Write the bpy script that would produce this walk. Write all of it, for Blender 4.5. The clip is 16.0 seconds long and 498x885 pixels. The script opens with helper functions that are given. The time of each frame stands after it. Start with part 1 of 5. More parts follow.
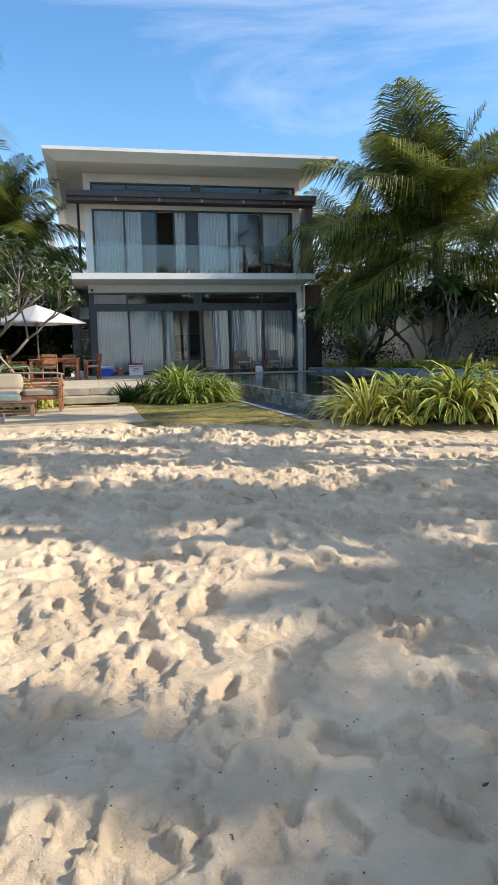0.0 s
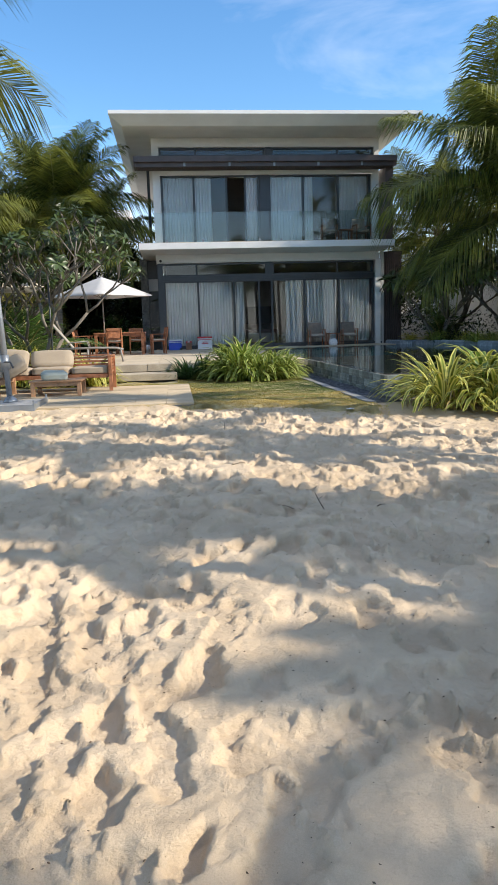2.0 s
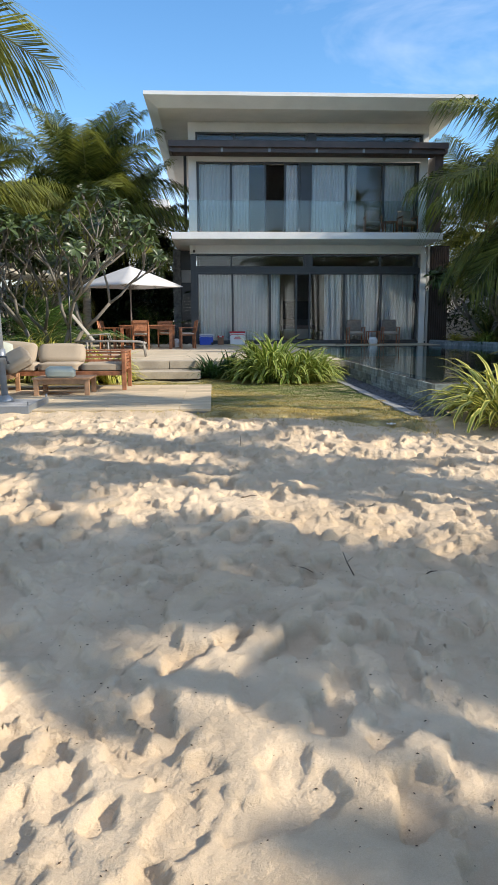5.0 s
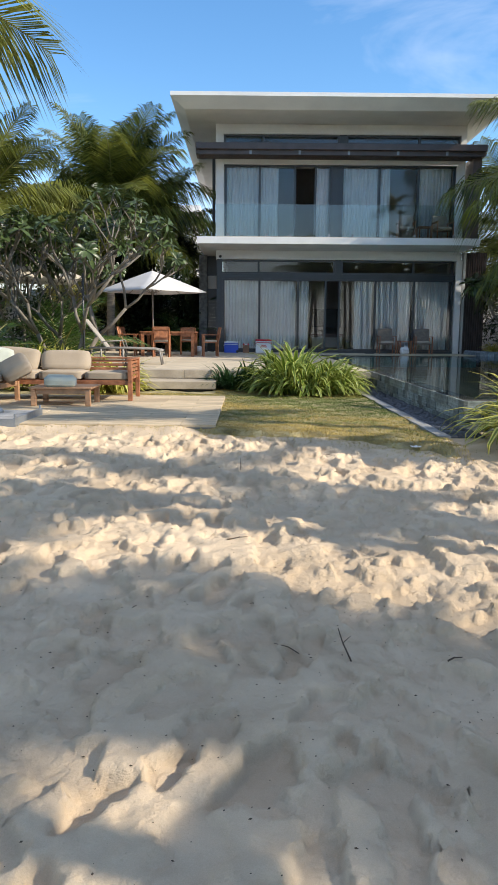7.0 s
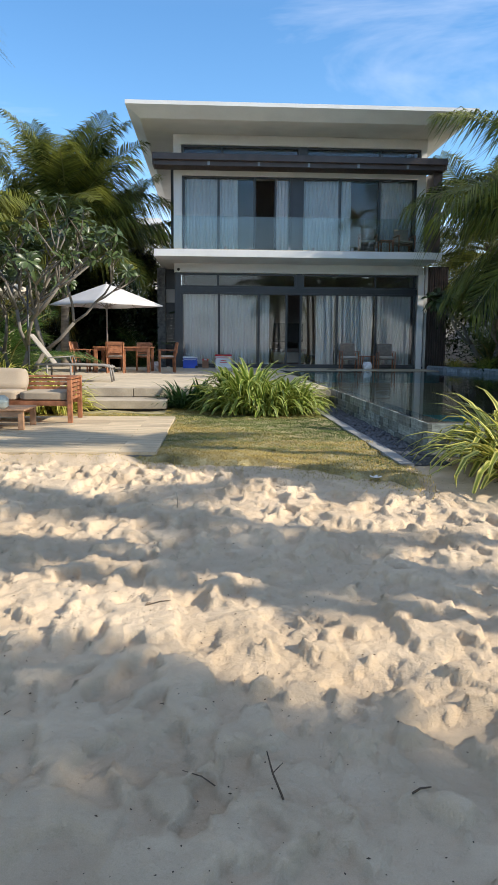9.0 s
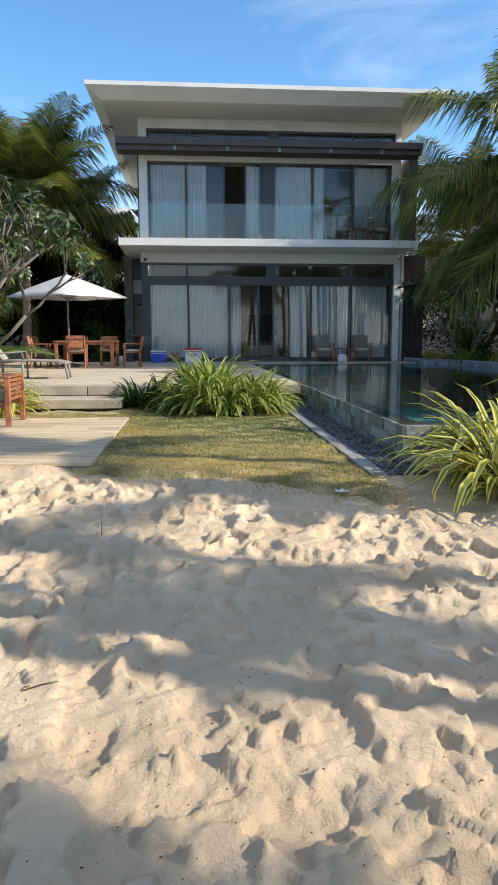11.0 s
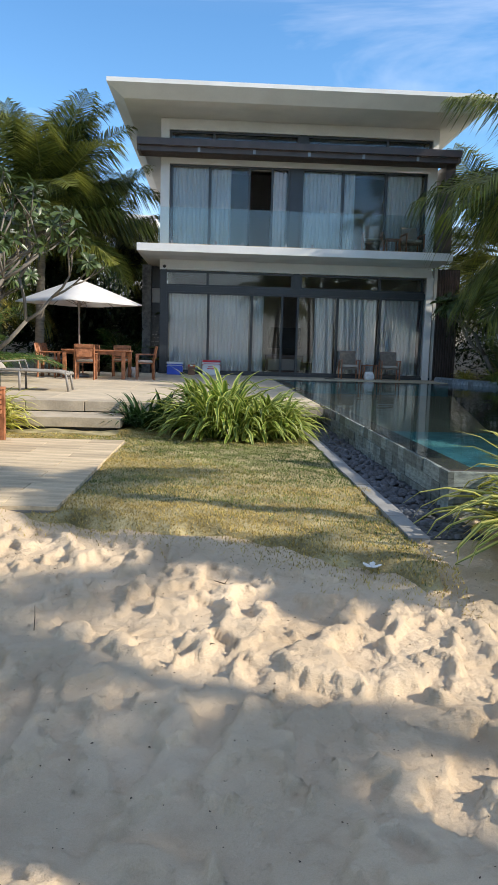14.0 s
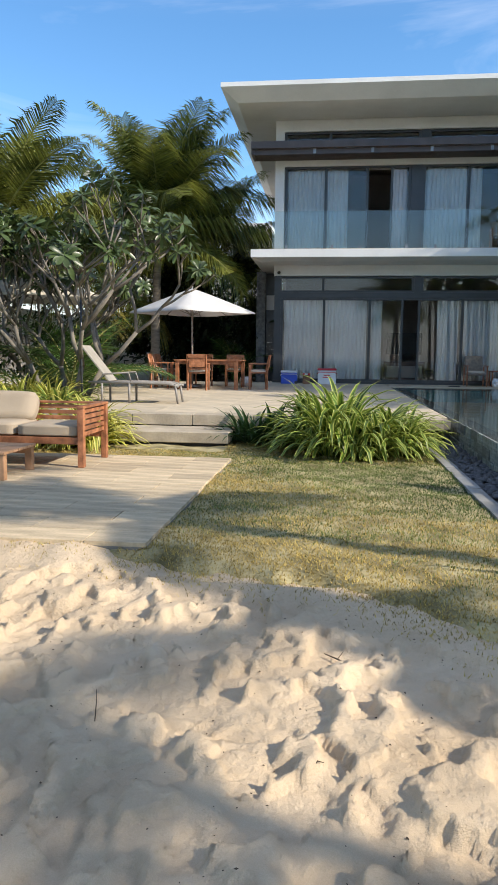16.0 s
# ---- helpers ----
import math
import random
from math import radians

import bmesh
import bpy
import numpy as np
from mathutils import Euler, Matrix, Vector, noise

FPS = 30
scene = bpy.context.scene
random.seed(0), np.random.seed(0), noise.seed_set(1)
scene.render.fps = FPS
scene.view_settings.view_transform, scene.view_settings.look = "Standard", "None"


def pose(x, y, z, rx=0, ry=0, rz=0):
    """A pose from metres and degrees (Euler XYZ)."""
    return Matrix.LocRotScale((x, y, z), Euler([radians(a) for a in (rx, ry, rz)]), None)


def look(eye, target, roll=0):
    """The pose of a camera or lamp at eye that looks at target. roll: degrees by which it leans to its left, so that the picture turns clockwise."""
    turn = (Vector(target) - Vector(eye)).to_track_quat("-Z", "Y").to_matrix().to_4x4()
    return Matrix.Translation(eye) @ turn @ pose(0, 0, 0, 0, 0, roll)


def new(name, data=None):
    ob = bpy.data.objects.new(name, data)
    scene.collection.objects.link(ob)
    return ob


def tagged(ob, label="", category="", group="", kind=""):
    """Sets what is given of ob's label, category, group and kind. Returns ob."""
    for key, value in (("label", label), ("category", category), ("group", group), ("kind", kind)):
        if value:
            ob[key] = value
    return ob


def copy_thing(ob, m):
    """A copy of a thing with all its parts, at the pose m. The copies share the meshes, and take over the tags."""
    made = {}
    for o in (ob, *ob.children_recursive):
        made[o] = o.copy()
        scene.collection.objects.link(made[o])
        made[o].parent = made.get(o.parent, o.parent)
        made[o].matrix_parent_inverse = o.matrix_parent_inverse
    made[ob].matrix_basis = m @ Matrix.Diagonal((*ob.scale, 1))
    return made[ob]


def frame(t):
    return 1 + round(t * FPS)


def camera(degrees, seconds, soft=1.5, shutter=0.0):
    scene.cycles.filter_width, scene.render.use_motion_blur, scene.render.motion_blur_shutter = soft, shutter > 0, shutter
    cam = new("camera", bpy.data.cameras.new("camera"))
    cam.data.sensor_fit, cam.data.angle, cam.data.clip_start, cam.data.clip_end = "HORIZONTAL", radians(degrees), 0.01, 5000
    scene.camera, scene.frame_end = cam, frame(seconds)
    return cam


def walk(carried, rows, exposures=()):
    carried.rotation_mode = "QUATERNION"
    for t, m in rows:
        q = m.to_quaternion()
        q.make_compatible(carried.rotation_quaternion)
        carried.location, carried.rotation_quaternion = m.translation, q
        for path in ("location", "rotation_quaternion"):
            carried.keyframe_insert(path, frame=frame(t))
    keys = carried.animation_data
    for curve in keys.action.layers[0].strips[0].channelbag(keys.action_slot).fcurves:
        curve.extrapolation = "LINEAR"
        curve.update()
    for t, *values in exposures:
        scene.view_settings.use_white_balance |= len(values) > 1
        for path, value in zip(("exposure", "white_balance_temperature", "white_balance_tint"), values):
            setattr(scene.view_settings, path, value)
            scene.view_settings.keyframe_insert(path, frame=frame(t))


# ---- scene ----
cam = camera(38.60, 16.0, soft=1.0)
PATH = [
    (0.0, pose(-0.256, -10.138, 0.984, 83.11, 1.29, -12.36)),
    (0.5, pose(-0.171, -9.842, 1.003, 82.77, 1.49, -10.70)),
    (1.0, pose(0.002, -9.578, 1.003, 82.34, 1.66, -8.82)),
    (1.5, pose(0.134, -9.304, 0.989, 81.81, 1.67, -6.71)),
    (2.0, pose(0.274, -9.048, 1.021, 81.01, 1.66, -5.95)),
    (2.5, pose(0.392, -8.845, 1.039, 80.54, 1.55, -5.15)),
    (3.0, pose(0.394, -8.610, 1.027, 80.54, 1.31, -4.25)),
    (3.5, pose(0.364, -8.404, 1.062, 80.50, 0.88, -3.79)),
    (6.0, pose(0.775, -7.278, 1.048, 80.83, -0.27, -1.84)),
    (6.5, pose(0.850, -7.075, 1.043, 81.00, -0.41, -0.94)),
    (7.0, pose(0.867, -6.826, 1.056, 81.20, -0.46, -0.15)),
    (7.5, pose(0.928, -6.623, 1.052, 81.61, -0.45, 0.25)),
    (8.0, pose(1.053, -6.424, 1.075, 81.94, -0.40, -0.26)),
    (8.5, pose(1.087, -6.245, 1.063, 82.23, -0.38, -1.35)),
    (9.0, pose(1.091, -6.063, 1.091, 82.33, -0.46, -2.88)),
    (9.5, pose(1.189, -5.861, 1.095, 82.16, -0.36, -4.08)),
    (12.0, pose(1.447, -4.700, 1.120, 81.39, 0.08, -4.67)),
    (12.5, pose(1.510, -4.484, 1.140, 81.22, -0.62, -5.35)),
    (13.0, pose(1.652, -4.264, 1.154, 81.54, -1.28, -5.55)),
    (13.5, pose(1.639, -4.039, 1.147, 81.94, -1.77, -4.81)),
    (14.0, pose(1.616, -3.840, 1.150, 82.65, -1.64, -2.59)),
    (14.5, pose(1.677, -3.648, 1.171, 82.90, -1.11, 0.51)),
    (15.0, pose(1.678, -3.476, 1.167, 82.81, -0.72, 3.02)),
    (15.5, pose(1.604, -3.251, 1.205, 82.88, -0.62, 4.66)),
    (16.0, pose(1.636, -3.051, 1.176, 83.04, -0.65, 6.70)),
]
walk(cam, PATH, exposures=[(0.0, 0.65, 7300, 13), (16.0, 0.65, 7300, 13)])

# ---- world, sun and exposure ----
SUN_EL, SUN_AZ = radians(33.0), radians(-19.0)      # azimuth from +x towards -y
TO_SUN = Vector((math.cos(SUN_AZ) * math.cos(SUN_EL), math.sin(SUN_AZ) * math.cos(SUN_EL), math.sin(SUN_EL)))
world = bpy.data.worlds.new("world")
scene.world = world
world.use_nodes = True
wn, wl = world.node_tree.nodes, world.node_tree.links
wn.clear()
sky = wn.new("ShaderNodeTexSky")
sky.sky_type, sky.sun_disc = "NISHITA", False
sky.sun_elevation, sky.sun_rotation = SUN_EL, radians(90.0 + 19.0)
sky.altitude, sky.air_density, sky.dust_density, sky.ozone_density = 0, 1.0, 0.05, 4.0
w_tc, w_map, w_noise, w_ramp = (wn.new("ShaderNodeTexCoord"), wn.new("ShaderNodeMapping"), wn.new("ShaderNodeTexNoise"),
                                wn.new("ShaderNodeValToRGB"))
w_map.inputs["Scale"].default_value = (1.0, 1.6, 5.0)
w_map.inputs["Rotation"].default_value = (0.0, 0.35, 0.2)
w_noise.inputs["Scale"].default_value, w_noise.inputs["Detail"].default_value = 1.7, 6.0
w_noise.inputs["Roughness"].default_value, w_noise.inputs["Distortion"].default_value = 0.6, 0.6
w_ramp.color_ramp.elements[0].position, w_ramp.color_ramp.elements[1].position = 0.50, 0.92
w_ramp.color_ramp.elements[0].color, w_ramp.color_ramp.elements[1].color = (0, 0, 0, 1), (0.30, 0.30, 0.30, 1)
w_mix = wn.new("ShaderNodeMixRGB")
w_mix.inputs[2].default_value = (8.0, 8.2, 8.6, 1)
w_bg, w_out = wn.new("ShaderNodeBackground"), wn.new("ShaderNodeOutputWorld")
w_bg.inputs["Strength"].default_value = 0.17
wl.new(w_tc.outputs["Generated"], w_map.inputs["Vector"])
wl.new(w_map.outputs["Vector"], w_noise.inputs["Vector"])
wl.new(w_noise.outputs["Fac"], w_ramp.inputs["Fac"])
# white veil added out of view, thickening overhead to whiten the light in shade
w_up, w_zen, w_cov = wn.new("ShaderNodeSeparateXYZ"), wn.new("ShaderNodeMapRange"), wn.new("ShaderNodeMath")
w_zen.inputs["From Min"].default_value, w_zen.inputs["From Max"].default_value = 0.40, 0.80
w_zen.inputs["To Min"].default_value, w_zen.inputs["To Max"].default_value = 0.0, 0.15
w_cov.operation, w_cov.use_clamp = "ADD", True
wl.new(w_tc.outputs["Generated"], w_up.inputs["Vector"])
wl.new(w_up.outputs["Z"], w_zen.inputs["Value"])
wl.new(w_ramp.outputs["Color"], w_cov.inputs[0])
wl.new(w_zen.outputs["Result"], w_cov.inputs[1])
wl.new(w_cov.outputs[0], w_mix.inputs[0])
w_sat = wn.new("ShaderNodeHueSaturation")
w_sat.inputs["Hue"].default_value, w_sat.inputs["Saturation"].default_value = 0.499, 1.20
wl.new(sky.outputs["Color"], w_sat.inputs["Color"])
wl.new(w_sat.outputs["Color"], w_mix.inputs[1])
# pale haze low over the sea
w_sep, w_low, w_haze = wn.new("ShaderNodeSeparateXYZ"), wn.new("ShaderNodeMapRange"), wn.new("ShaderNodeMixRGB")
w_low.inputs["From Min"].default_value, w_low.inputs["From Max"].default_value = 0.0, 0.22
w_low.inputs["To Min"].default_value, w_low.inputs["To Max"].default_value = 0.85, 0.0
w_haze.inputs[2].default_value = (4.3, 4.7, 5.3, 1)
wl.new(w_tc.outputs["Generated"], w_sep.inputs["Vector"])
wl.new(w_sep.outputs["Z"], w_low.inputs["Value"])
wl.new(w_low.outputs["Result"], w_haze.inputs[0])
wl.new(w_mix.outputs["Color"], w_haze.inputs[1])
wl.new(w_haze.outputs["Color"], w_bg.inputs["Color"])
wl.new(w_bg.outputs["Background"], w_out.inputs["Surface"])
sun = new("sun", bpy.data.lights.new("sun", "SUN"))
sun.data.energy, sun.data.angle, sun.data.color = 3.75, radians(0.53), (1.0, 0.982, 0.905)
sun.matrix_world = look(TO_SUN * 60, (0, 0, 0))


# ---- materials ----
def material(name, color, rough=0.6, metal=0.0, vary=0.25, scale=6.0, fine=60.0, bump=0.2, tint=None, spec=0.5, island=0.0,
             stretch=(1, 1, 1), random_ob=0.0, two_sided=0.0):
    """A surface with stains at one scale, grain at another, and fine relief."""
    m = bpy.data.materials.new(name)
    m.use_nodes = True
    n, l = m.node_tree.nodes, m.node_tree.links
    b = n["Principled BSDF"]
    b.inputs["Roughness"].default_value, b.inputs["Metallic"].default_value = rough, metal
    b.inputs["Specular IOR Level"].default_value = spec
    tc, mp = n.new("ShaderNodeTexCoord"), n.new("ShaderNodeMapping")
    mp.inputs["Scale"].default_value = stretch
    l.new(tc.outputs["Object"], mp.inputs["Vector"])
    big, small = n.new("ShaderNodeTexNoise"), n.new("ShaderNodeTexNoise")
    big.inputs["Scale"].default_value, big.inputs["Detail"].default_value = scale, 5
    small.inputs["Scale"].default_value, small.inputs["Detail"].default_value = fine, 4
    l.new(mp.outputs["Vector"], big.inputs["Vector"])
    l.new(mp.outputs["Vector"], small.inputs["Vector"])
    ramp = n.new("ShaderNodeValToRGB")
    dark = [c * (1 - vary) for c in color]
    light = [min(1, c * (1 + vary)) for c in (tint or color)]
    ramp.color_ramp.elements[0].position, ramp.color_ramp.elements[1].position = 0.32, 0.68
    ramp.color_ramp.elements[0].color, ramp.color_ramp.elements[1].color = (*dark, 1), (*light, 1)
    add = n.new("ShaderNodeMath")
    add.operation = "MULTIPLY_ADD"
    add.inputs[1].default_value = 0.35
    l.new(small.outputs["Fac"], add.inputs[0])
    sub = n.new("ShaderNodeMath")
    sub.operation, sub.inputs[1].default_value = "SUBTRACT", 0.175
    l.new(big.outputs["Fac"], sub.inputs[0])
    l.new(sub.outputs[0], add.inputs[2])
    l.new(add.outputs[0], ramp.inputs["Fac"])
    col = ramp.outputs["Color"]
    if island or random_ob:
        src = n.new("ShaderNodeNewGeometry") if island else n.new("ShaderNodeObjectInfo")
        out = src.outputs["Random Per Island"] if island else src.outputs["Random"]
        hsv, mr = n.new("ShaderNodeHueSaturation"), n.new("ShaderNodeMapRange")
        amt = island or random_ob
        mr.inputs["To Min"].default_value, mr.inputs["To Max"].default_value = 1 - amt, 1 + amt
        l.new(out, mr.inputs["Value"])
        l.new(mr.outputs["Result"], hsv.inputs["Value"])
        l.new(col, hsv.inputs["Color"])
        col = hsv.outputs["Color"]
    l.new(col, b.inputs["Base Color"])
    bp = n.new("ShaderNodeBump")
    bp.inputs["Strength"].default_value, bp.inputs["Distance"].default_value = bump, 0.01
    l.new(small.outputs["Fac"], bp.inputs["Height"])
    l.new(bp.outputs["Normal"], b.inputs["Normal"])
    if two_sided:
        tr, mx = n.new("ShaderNodeBsdfTranslucent"), n.new("ShaderNodeMixShader")
        mx.inputs[0].default_value = two_sided
        l.new(col, tr.inputs["Color"])
        l.new(b.outputs[0], mx.inputs[1])
        l.new(tr.outputs[0], mx.inputs[2])
        l.new(mx.outputs[0], n["Material Output"].inputs["Surface"])
    return m


def strap_material(name, green, cream, edge, two_sided=0.3):
    """Leaf with pale margins along its length, from the leaf's own coordinates."""
    m = material(name, green, rough=0.45, vary=0.35, scale=4, fine=40, island=0.35, two_sided=two_sided)
    n, l = m.node_tree.nodes, m.node_tree.links
    b = n["Principled BSDF"]
    old = b.inputs["Base Color"].links[0].from_socket
    uv, sep, mr, mx = n.new("ShaderNodeUVMap"), n.new("ShaderNodeSeparateXYZ"), n.new("ShaderNodeMapRange"), n.new("ShaderNodeMixRGB")
    uv.uv_map = "leaf"
    mr.inputs["From Min"].default_value, mr.inputs["From Max"].default_value = edge, edge + 0.15
    l.new(uv.outputs["UV"], sep.inputs["Vector"])
    l.new(sep.outputs["X"], mr.inputs["Value"])
    l.new(mr.outputs["Result"], mx.inputs[0])
    l.new(old, mx.inputs[1])
    mx.inputs[2].default_value = (*cream, 1)
    l.new(mx.outputs["Color"], b.inputs["Base Color"])
    for node in n:
        if node.type == "BSDF_TRANSLUCENT":
            l.new(mx.outputs["Color"], node.inputs["Color"])
    return m


def glass_material(name, tint, gloss=1.0, rough=0.0, ior=1.5):
    m = bpy.data.materials.new(name)
    m.use_nodes = True
    n, l = m.node_tree.nodes, m.node_tree.links
    n.remove(n["Principled BSDF"])
    tr, gl, mx, fr, mul = (n.new("ShaderNodeBsdfTransparent"), n.new("ShaderNodeBsdfGlossy"), n.new("ShaderNodeMixShader"),
                           n.new("ShaderNodeFresnel"), n.new("ShaderNodeMath"))
    tr.inputs["Color"].default_value = (*tint, 1)
    gl.inputs["Roughness"].default_value = rough
    fr.inputs["IOR"].default_value = ior
    mul.operation, mul.inputs[1].default_value, mul.use_clamp = "MULTIPLY", gloss, True
    l.new(fr.outputs[0], mul.inputs[0])
    l.new(mul.outputs[0], mx.inputs[0])
    l.new(tr.outputs[0], mx.inputs[1])
    l.new(gl.outputs[0], mx.inputs[2])
    l.new(mx.outputs[0], n["Material Output"].inputs["Surface"])
    return m


def sand_material():
    m = material("sand", (0.620, 0.470, 0.318), rough=0.95, vary=0.10, scale=1.6, fine=260.0, bump=0.3, spec=0.1,
                 tint=(0.68, 0.53, 0.37))
    n, l = m.node_tree.nodes, m.node_tree.links
    b = n["Principled BSDF"]
    old = b.inputs["Base Color"].links[0].from_socket
    tc, sp, r2, mx = n.new("ShaderNodeTexCoord"), n.new("ShaderNodeTexNoise"), n.new("ShaderNodeValToRGB"), n.new("ShaderNodeMixRGB")
    sp.inputs["Scale"].default_value, sp.inputs["Detail"].default_value, sp.inputs["Roughness"].default_value = 26.0, 8.0, 0.75
    r2.color_ramp.elements[0].position, r2.color_ramp.elements[1].position = 0.66, 0.72
    r2.color_ramp.elements[0].color, r2.color_ramp.elements[1].color = (0, 0, 0, 1), (0.75, 0.75, 0.75, 1)
    l.new(tc.outputs["Object"], sp.inputs["Vector"])
    l.new(sp.outputs["Fac"], r2.inputs["Fac"])
    l.new(r2.outputs["Color"], mx.inputs[0])
    l.new(old, mx.inputs[1])
    mx.inputs[2].default_value = (0.22, 0.16, 0.10, 1)
    l.new(mx.outputs["Color"], b.inputs["Base Color"])
    # coarse grain on top of the fine one
    nz, bp = n.new("ShaderNodeTexNoise"), n.new("ShaderNodeBump")
    nz.inputs["Scale"].default_value, nz.inputs["Detail"].default_value, nz.inputs["Roughness"].default_value = 22.0, 9.0, 0.68
    bp.inputs["Strength"].default_value, bp.inputs["Distance"].default_value = 0.9, 0.03
    l.new(tc.outputs["Object"], nz.inputs["Vector"])
    l.new(nz.outputs["Fac"], bp.inputs["Height"])
    for node in n:
        if node.type == "BUMP" and node is not bp and node.name != bp.name:
            l.new(bp.outputs["Normal"], node.inputs["Normal"])
    return m


SAND = sand_material()
WHITE = material("white_plaster", (0.74, 0.73, 0.70), rough=0.8, vary=0.06, scale=1.2, fine=25, bump=0.12)
GREYPAINT = material("grey_render", (0.60, 0.60, 0.58), rough=0.8, vary=0.08, scale=1.0, fine=25, bump=0.12)
FRAME = material("charcoal_aluminium", (0.035, 0.040, 0.046), rough=0.35, vary=0.15, scale=3, bump=0.03)
BROWN = material("brown_metal", (0.075, 0.055, 0.05), rough=0.45, vary=0.2, scale=3, bump=0.05)
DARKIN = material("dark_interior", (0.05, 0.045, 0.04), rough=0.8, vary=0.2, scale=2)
PANEL = material("interior_wall", (0.30, 0.27, 0.24), rough=0.8, vary=0.1, scale=2)
CURTAIN = material("sheer_curtain", (0.88, 0.88, 0.87), rough=0.9, vary=0.08, scale=2, fine=120, bump=0.1, two_sided=0.25)
DRAPE = material("pinkish_drape", (0.70, 0.61, 0.59), rough=0.9, vary=0.1, scale=2, fine=120, bump=0.1)
GLASS = glass_material("window_glass", (0.95, 0.96, 0.96), gloss=1.05, ior=1.52)
RAILGLASS = glass_material("balustrade_glass", (0.88, 0.945, 0.95), gloss=1.25, ior=1.52)
DECKSTONE = material("deck_stone", (0.53, 0.44, 0.32), rough=0.75, vary=0.14, scale=3, fine=50, bump=0.15, random_ob=0.09)
PAVE = material("paving_stone", (0.50, 0.39, 0.255), rough=0.92, vary=0.26, scale=2.5, fine=40, bump=0.2, random_ob=0.14, stretch=(1, 4, 1))
CONCRETE = material("edge_concrete", (0.42, 0.35, 0.26), rough=0.85, vary=0.22, scale=3, fine=40, bump=0.3)
JOINT = material("joint", (0.20, 0.18, 0.155), rough=0.95, vary=0.2, scale=4)
SOIL = material("soil", (0.16, 0.12, 0.085), rough=1.0, vary=0.35, scale=5, fine=60, bump=0.6)
TILE = material("green_slate", (0.18, 0.205, 0.19), rough=0.55, vary=0.45, scale=9, fine=45, bump=0.5, random_ob=0.5, stretch=(1, 1, 5))
BLUETILE = material("blue_slate", (0.20, 0.24, 0.27), rough=0.4, vary=0.45, scale=9, fine=45, bump=0.4, random_ob=0.4)
KERB = material("grey_kerb", (0.24, 0.235, 0.22), rough=0.8, vary=0.15, scale=4, fine=40, bump=0.3, random_ob=0.1)
PEBBLE = material("dark_pebble", (0.060, 0.068, 0.078), rough=0.5, vary=0.3, scale=8, island=0.5)
POOLTILE = material("pool_bottom", (0.20, 0.60, 0.63), rough=0.5, vary=0.3, scale=1.5, fine=14, bump=0.1)
TEAK = material("teak", (0.27, 0.10, 0.045), rough=0.45, vary=0.30, scale=5, fine=30, bump=0.12, stretch=(2, 2, 2), tint=(0.36, 0.145, 0.07), random_ob=0.15)
TEAKLIGHT = material("weathered_teak", (0.44, 0.24, 0.13), rough=0.5, vary=0.28, scale=5, fine=30, bump=0.12, random_ob=0.15)
CUSHION = material("taupe_cushion", (0.37, 0.295, 0.215), rough=0.95, vary=0.08, scale=3, fine=160, bump=0.25)
MINT = material("mint_pillow", (0.43, 0.45, 0.38), rough=0.95, vary=0.08, scale=3, fine=160, bump=0.25)
SEATPAD = material("pale_pad", (0.50, 0.43, 0.36), rough=0.95, vary=0.08, scale=3, fine=160, bump=0.2)
TAUPEMETAL = material("taupe_metal", (0.24, 0.22, 0.20), rough=0.5, vary=0.15, scale=4)
SLING = material("sling_fabric", (0.34, 0.31, 0.27), rough=0.9, vary=0.12, scale=4, fine=150, bump=0.2)
CANVAS = material("white_canvas", (0.62, 0.615, 0.60), rough=0.9, vary=0.05, scale=2, fine=150, bump=0.15, two_sided=0.18)
CREAMCANVAS = material("cream_canvas", (0.62, 0.57, 0.48), rough=0.9, vary=0.06, scale=2, fine=150, bump=0.15, two_sided=0.18)
STEEL = material("grey_steel", (0.27, 0.29, 0.31), rough=0.42, metal=0.5, vary=0.15, scale=4)
BASEPLATE = material("base_slab", (0.40, 0.385, 0.36), rough=0.7, vary=0.3, scale=6, fine=40, bump=0.3)
BLUE = material("blue_plastic", (0.02, 0.09, 0.55), rough=0.35, vary=0.08, scale=4)
REDP = material("red_plastic", (0.60, 0.02, 0.03), rough=0.35, vary=0.08, scale=4)
WHITEP = material("white_plastic", (0.80, 0.80, 0.80), rough=0.35, vary=0.04, scale=4)
CARTON = material("brown_carton", (0.28, 0.14, 0.08), rough=0.8, vary=0.2, scale=6)
WICKER = material("woven_chair", (0.22, 0.18, 0.145), rough=0.8, vary=0.25, scale=12, fine=90, bump=0.5)
PALMBARK = material("palm_bark", (0.21, 0.17, 0.13), rough=0.95, vary=0.35, scale=4, fine=30, bump=0.7, stretch=(1, 1, 4))
FROND = material("palm_leaf", (0.042, 0.076, 0.017), rough=0.45, vary=0.4, scale=1.2, fine=12, island=0.45, two_sided=0.34, tint=(0.19, 0.20, 0.038), spec=0.35)
FROND_OLD = material("yellowing_palm_leaf", (0.24, 0.21, 0.05), rough=0.45, vary=0.35, scale=1.2, fine=12, island=0.35, two_sided=0.25)
RACHIS = material("palm_stalk", (0.20, 0.20, 0.06), rough=0.5, vary=0.3, scale=4)
HUSK = material("palm_husk", (0.19, 0.13, 0.08), rough=0.95, vary=0.4, scale=8, bump=0.5)
BARK = material("plumeria_bark", (0.17, 0.15, 0.125), rough=0.9, vary=0.25, scale=7, fine=40, bump=0.5)
PLUMLEAF = material("plumeria_leaf", (0.062, 0.095, 0.028), rough=0.35, vary=0.35, scale=3, fine=25, island=0.45, two_sided=0.2)
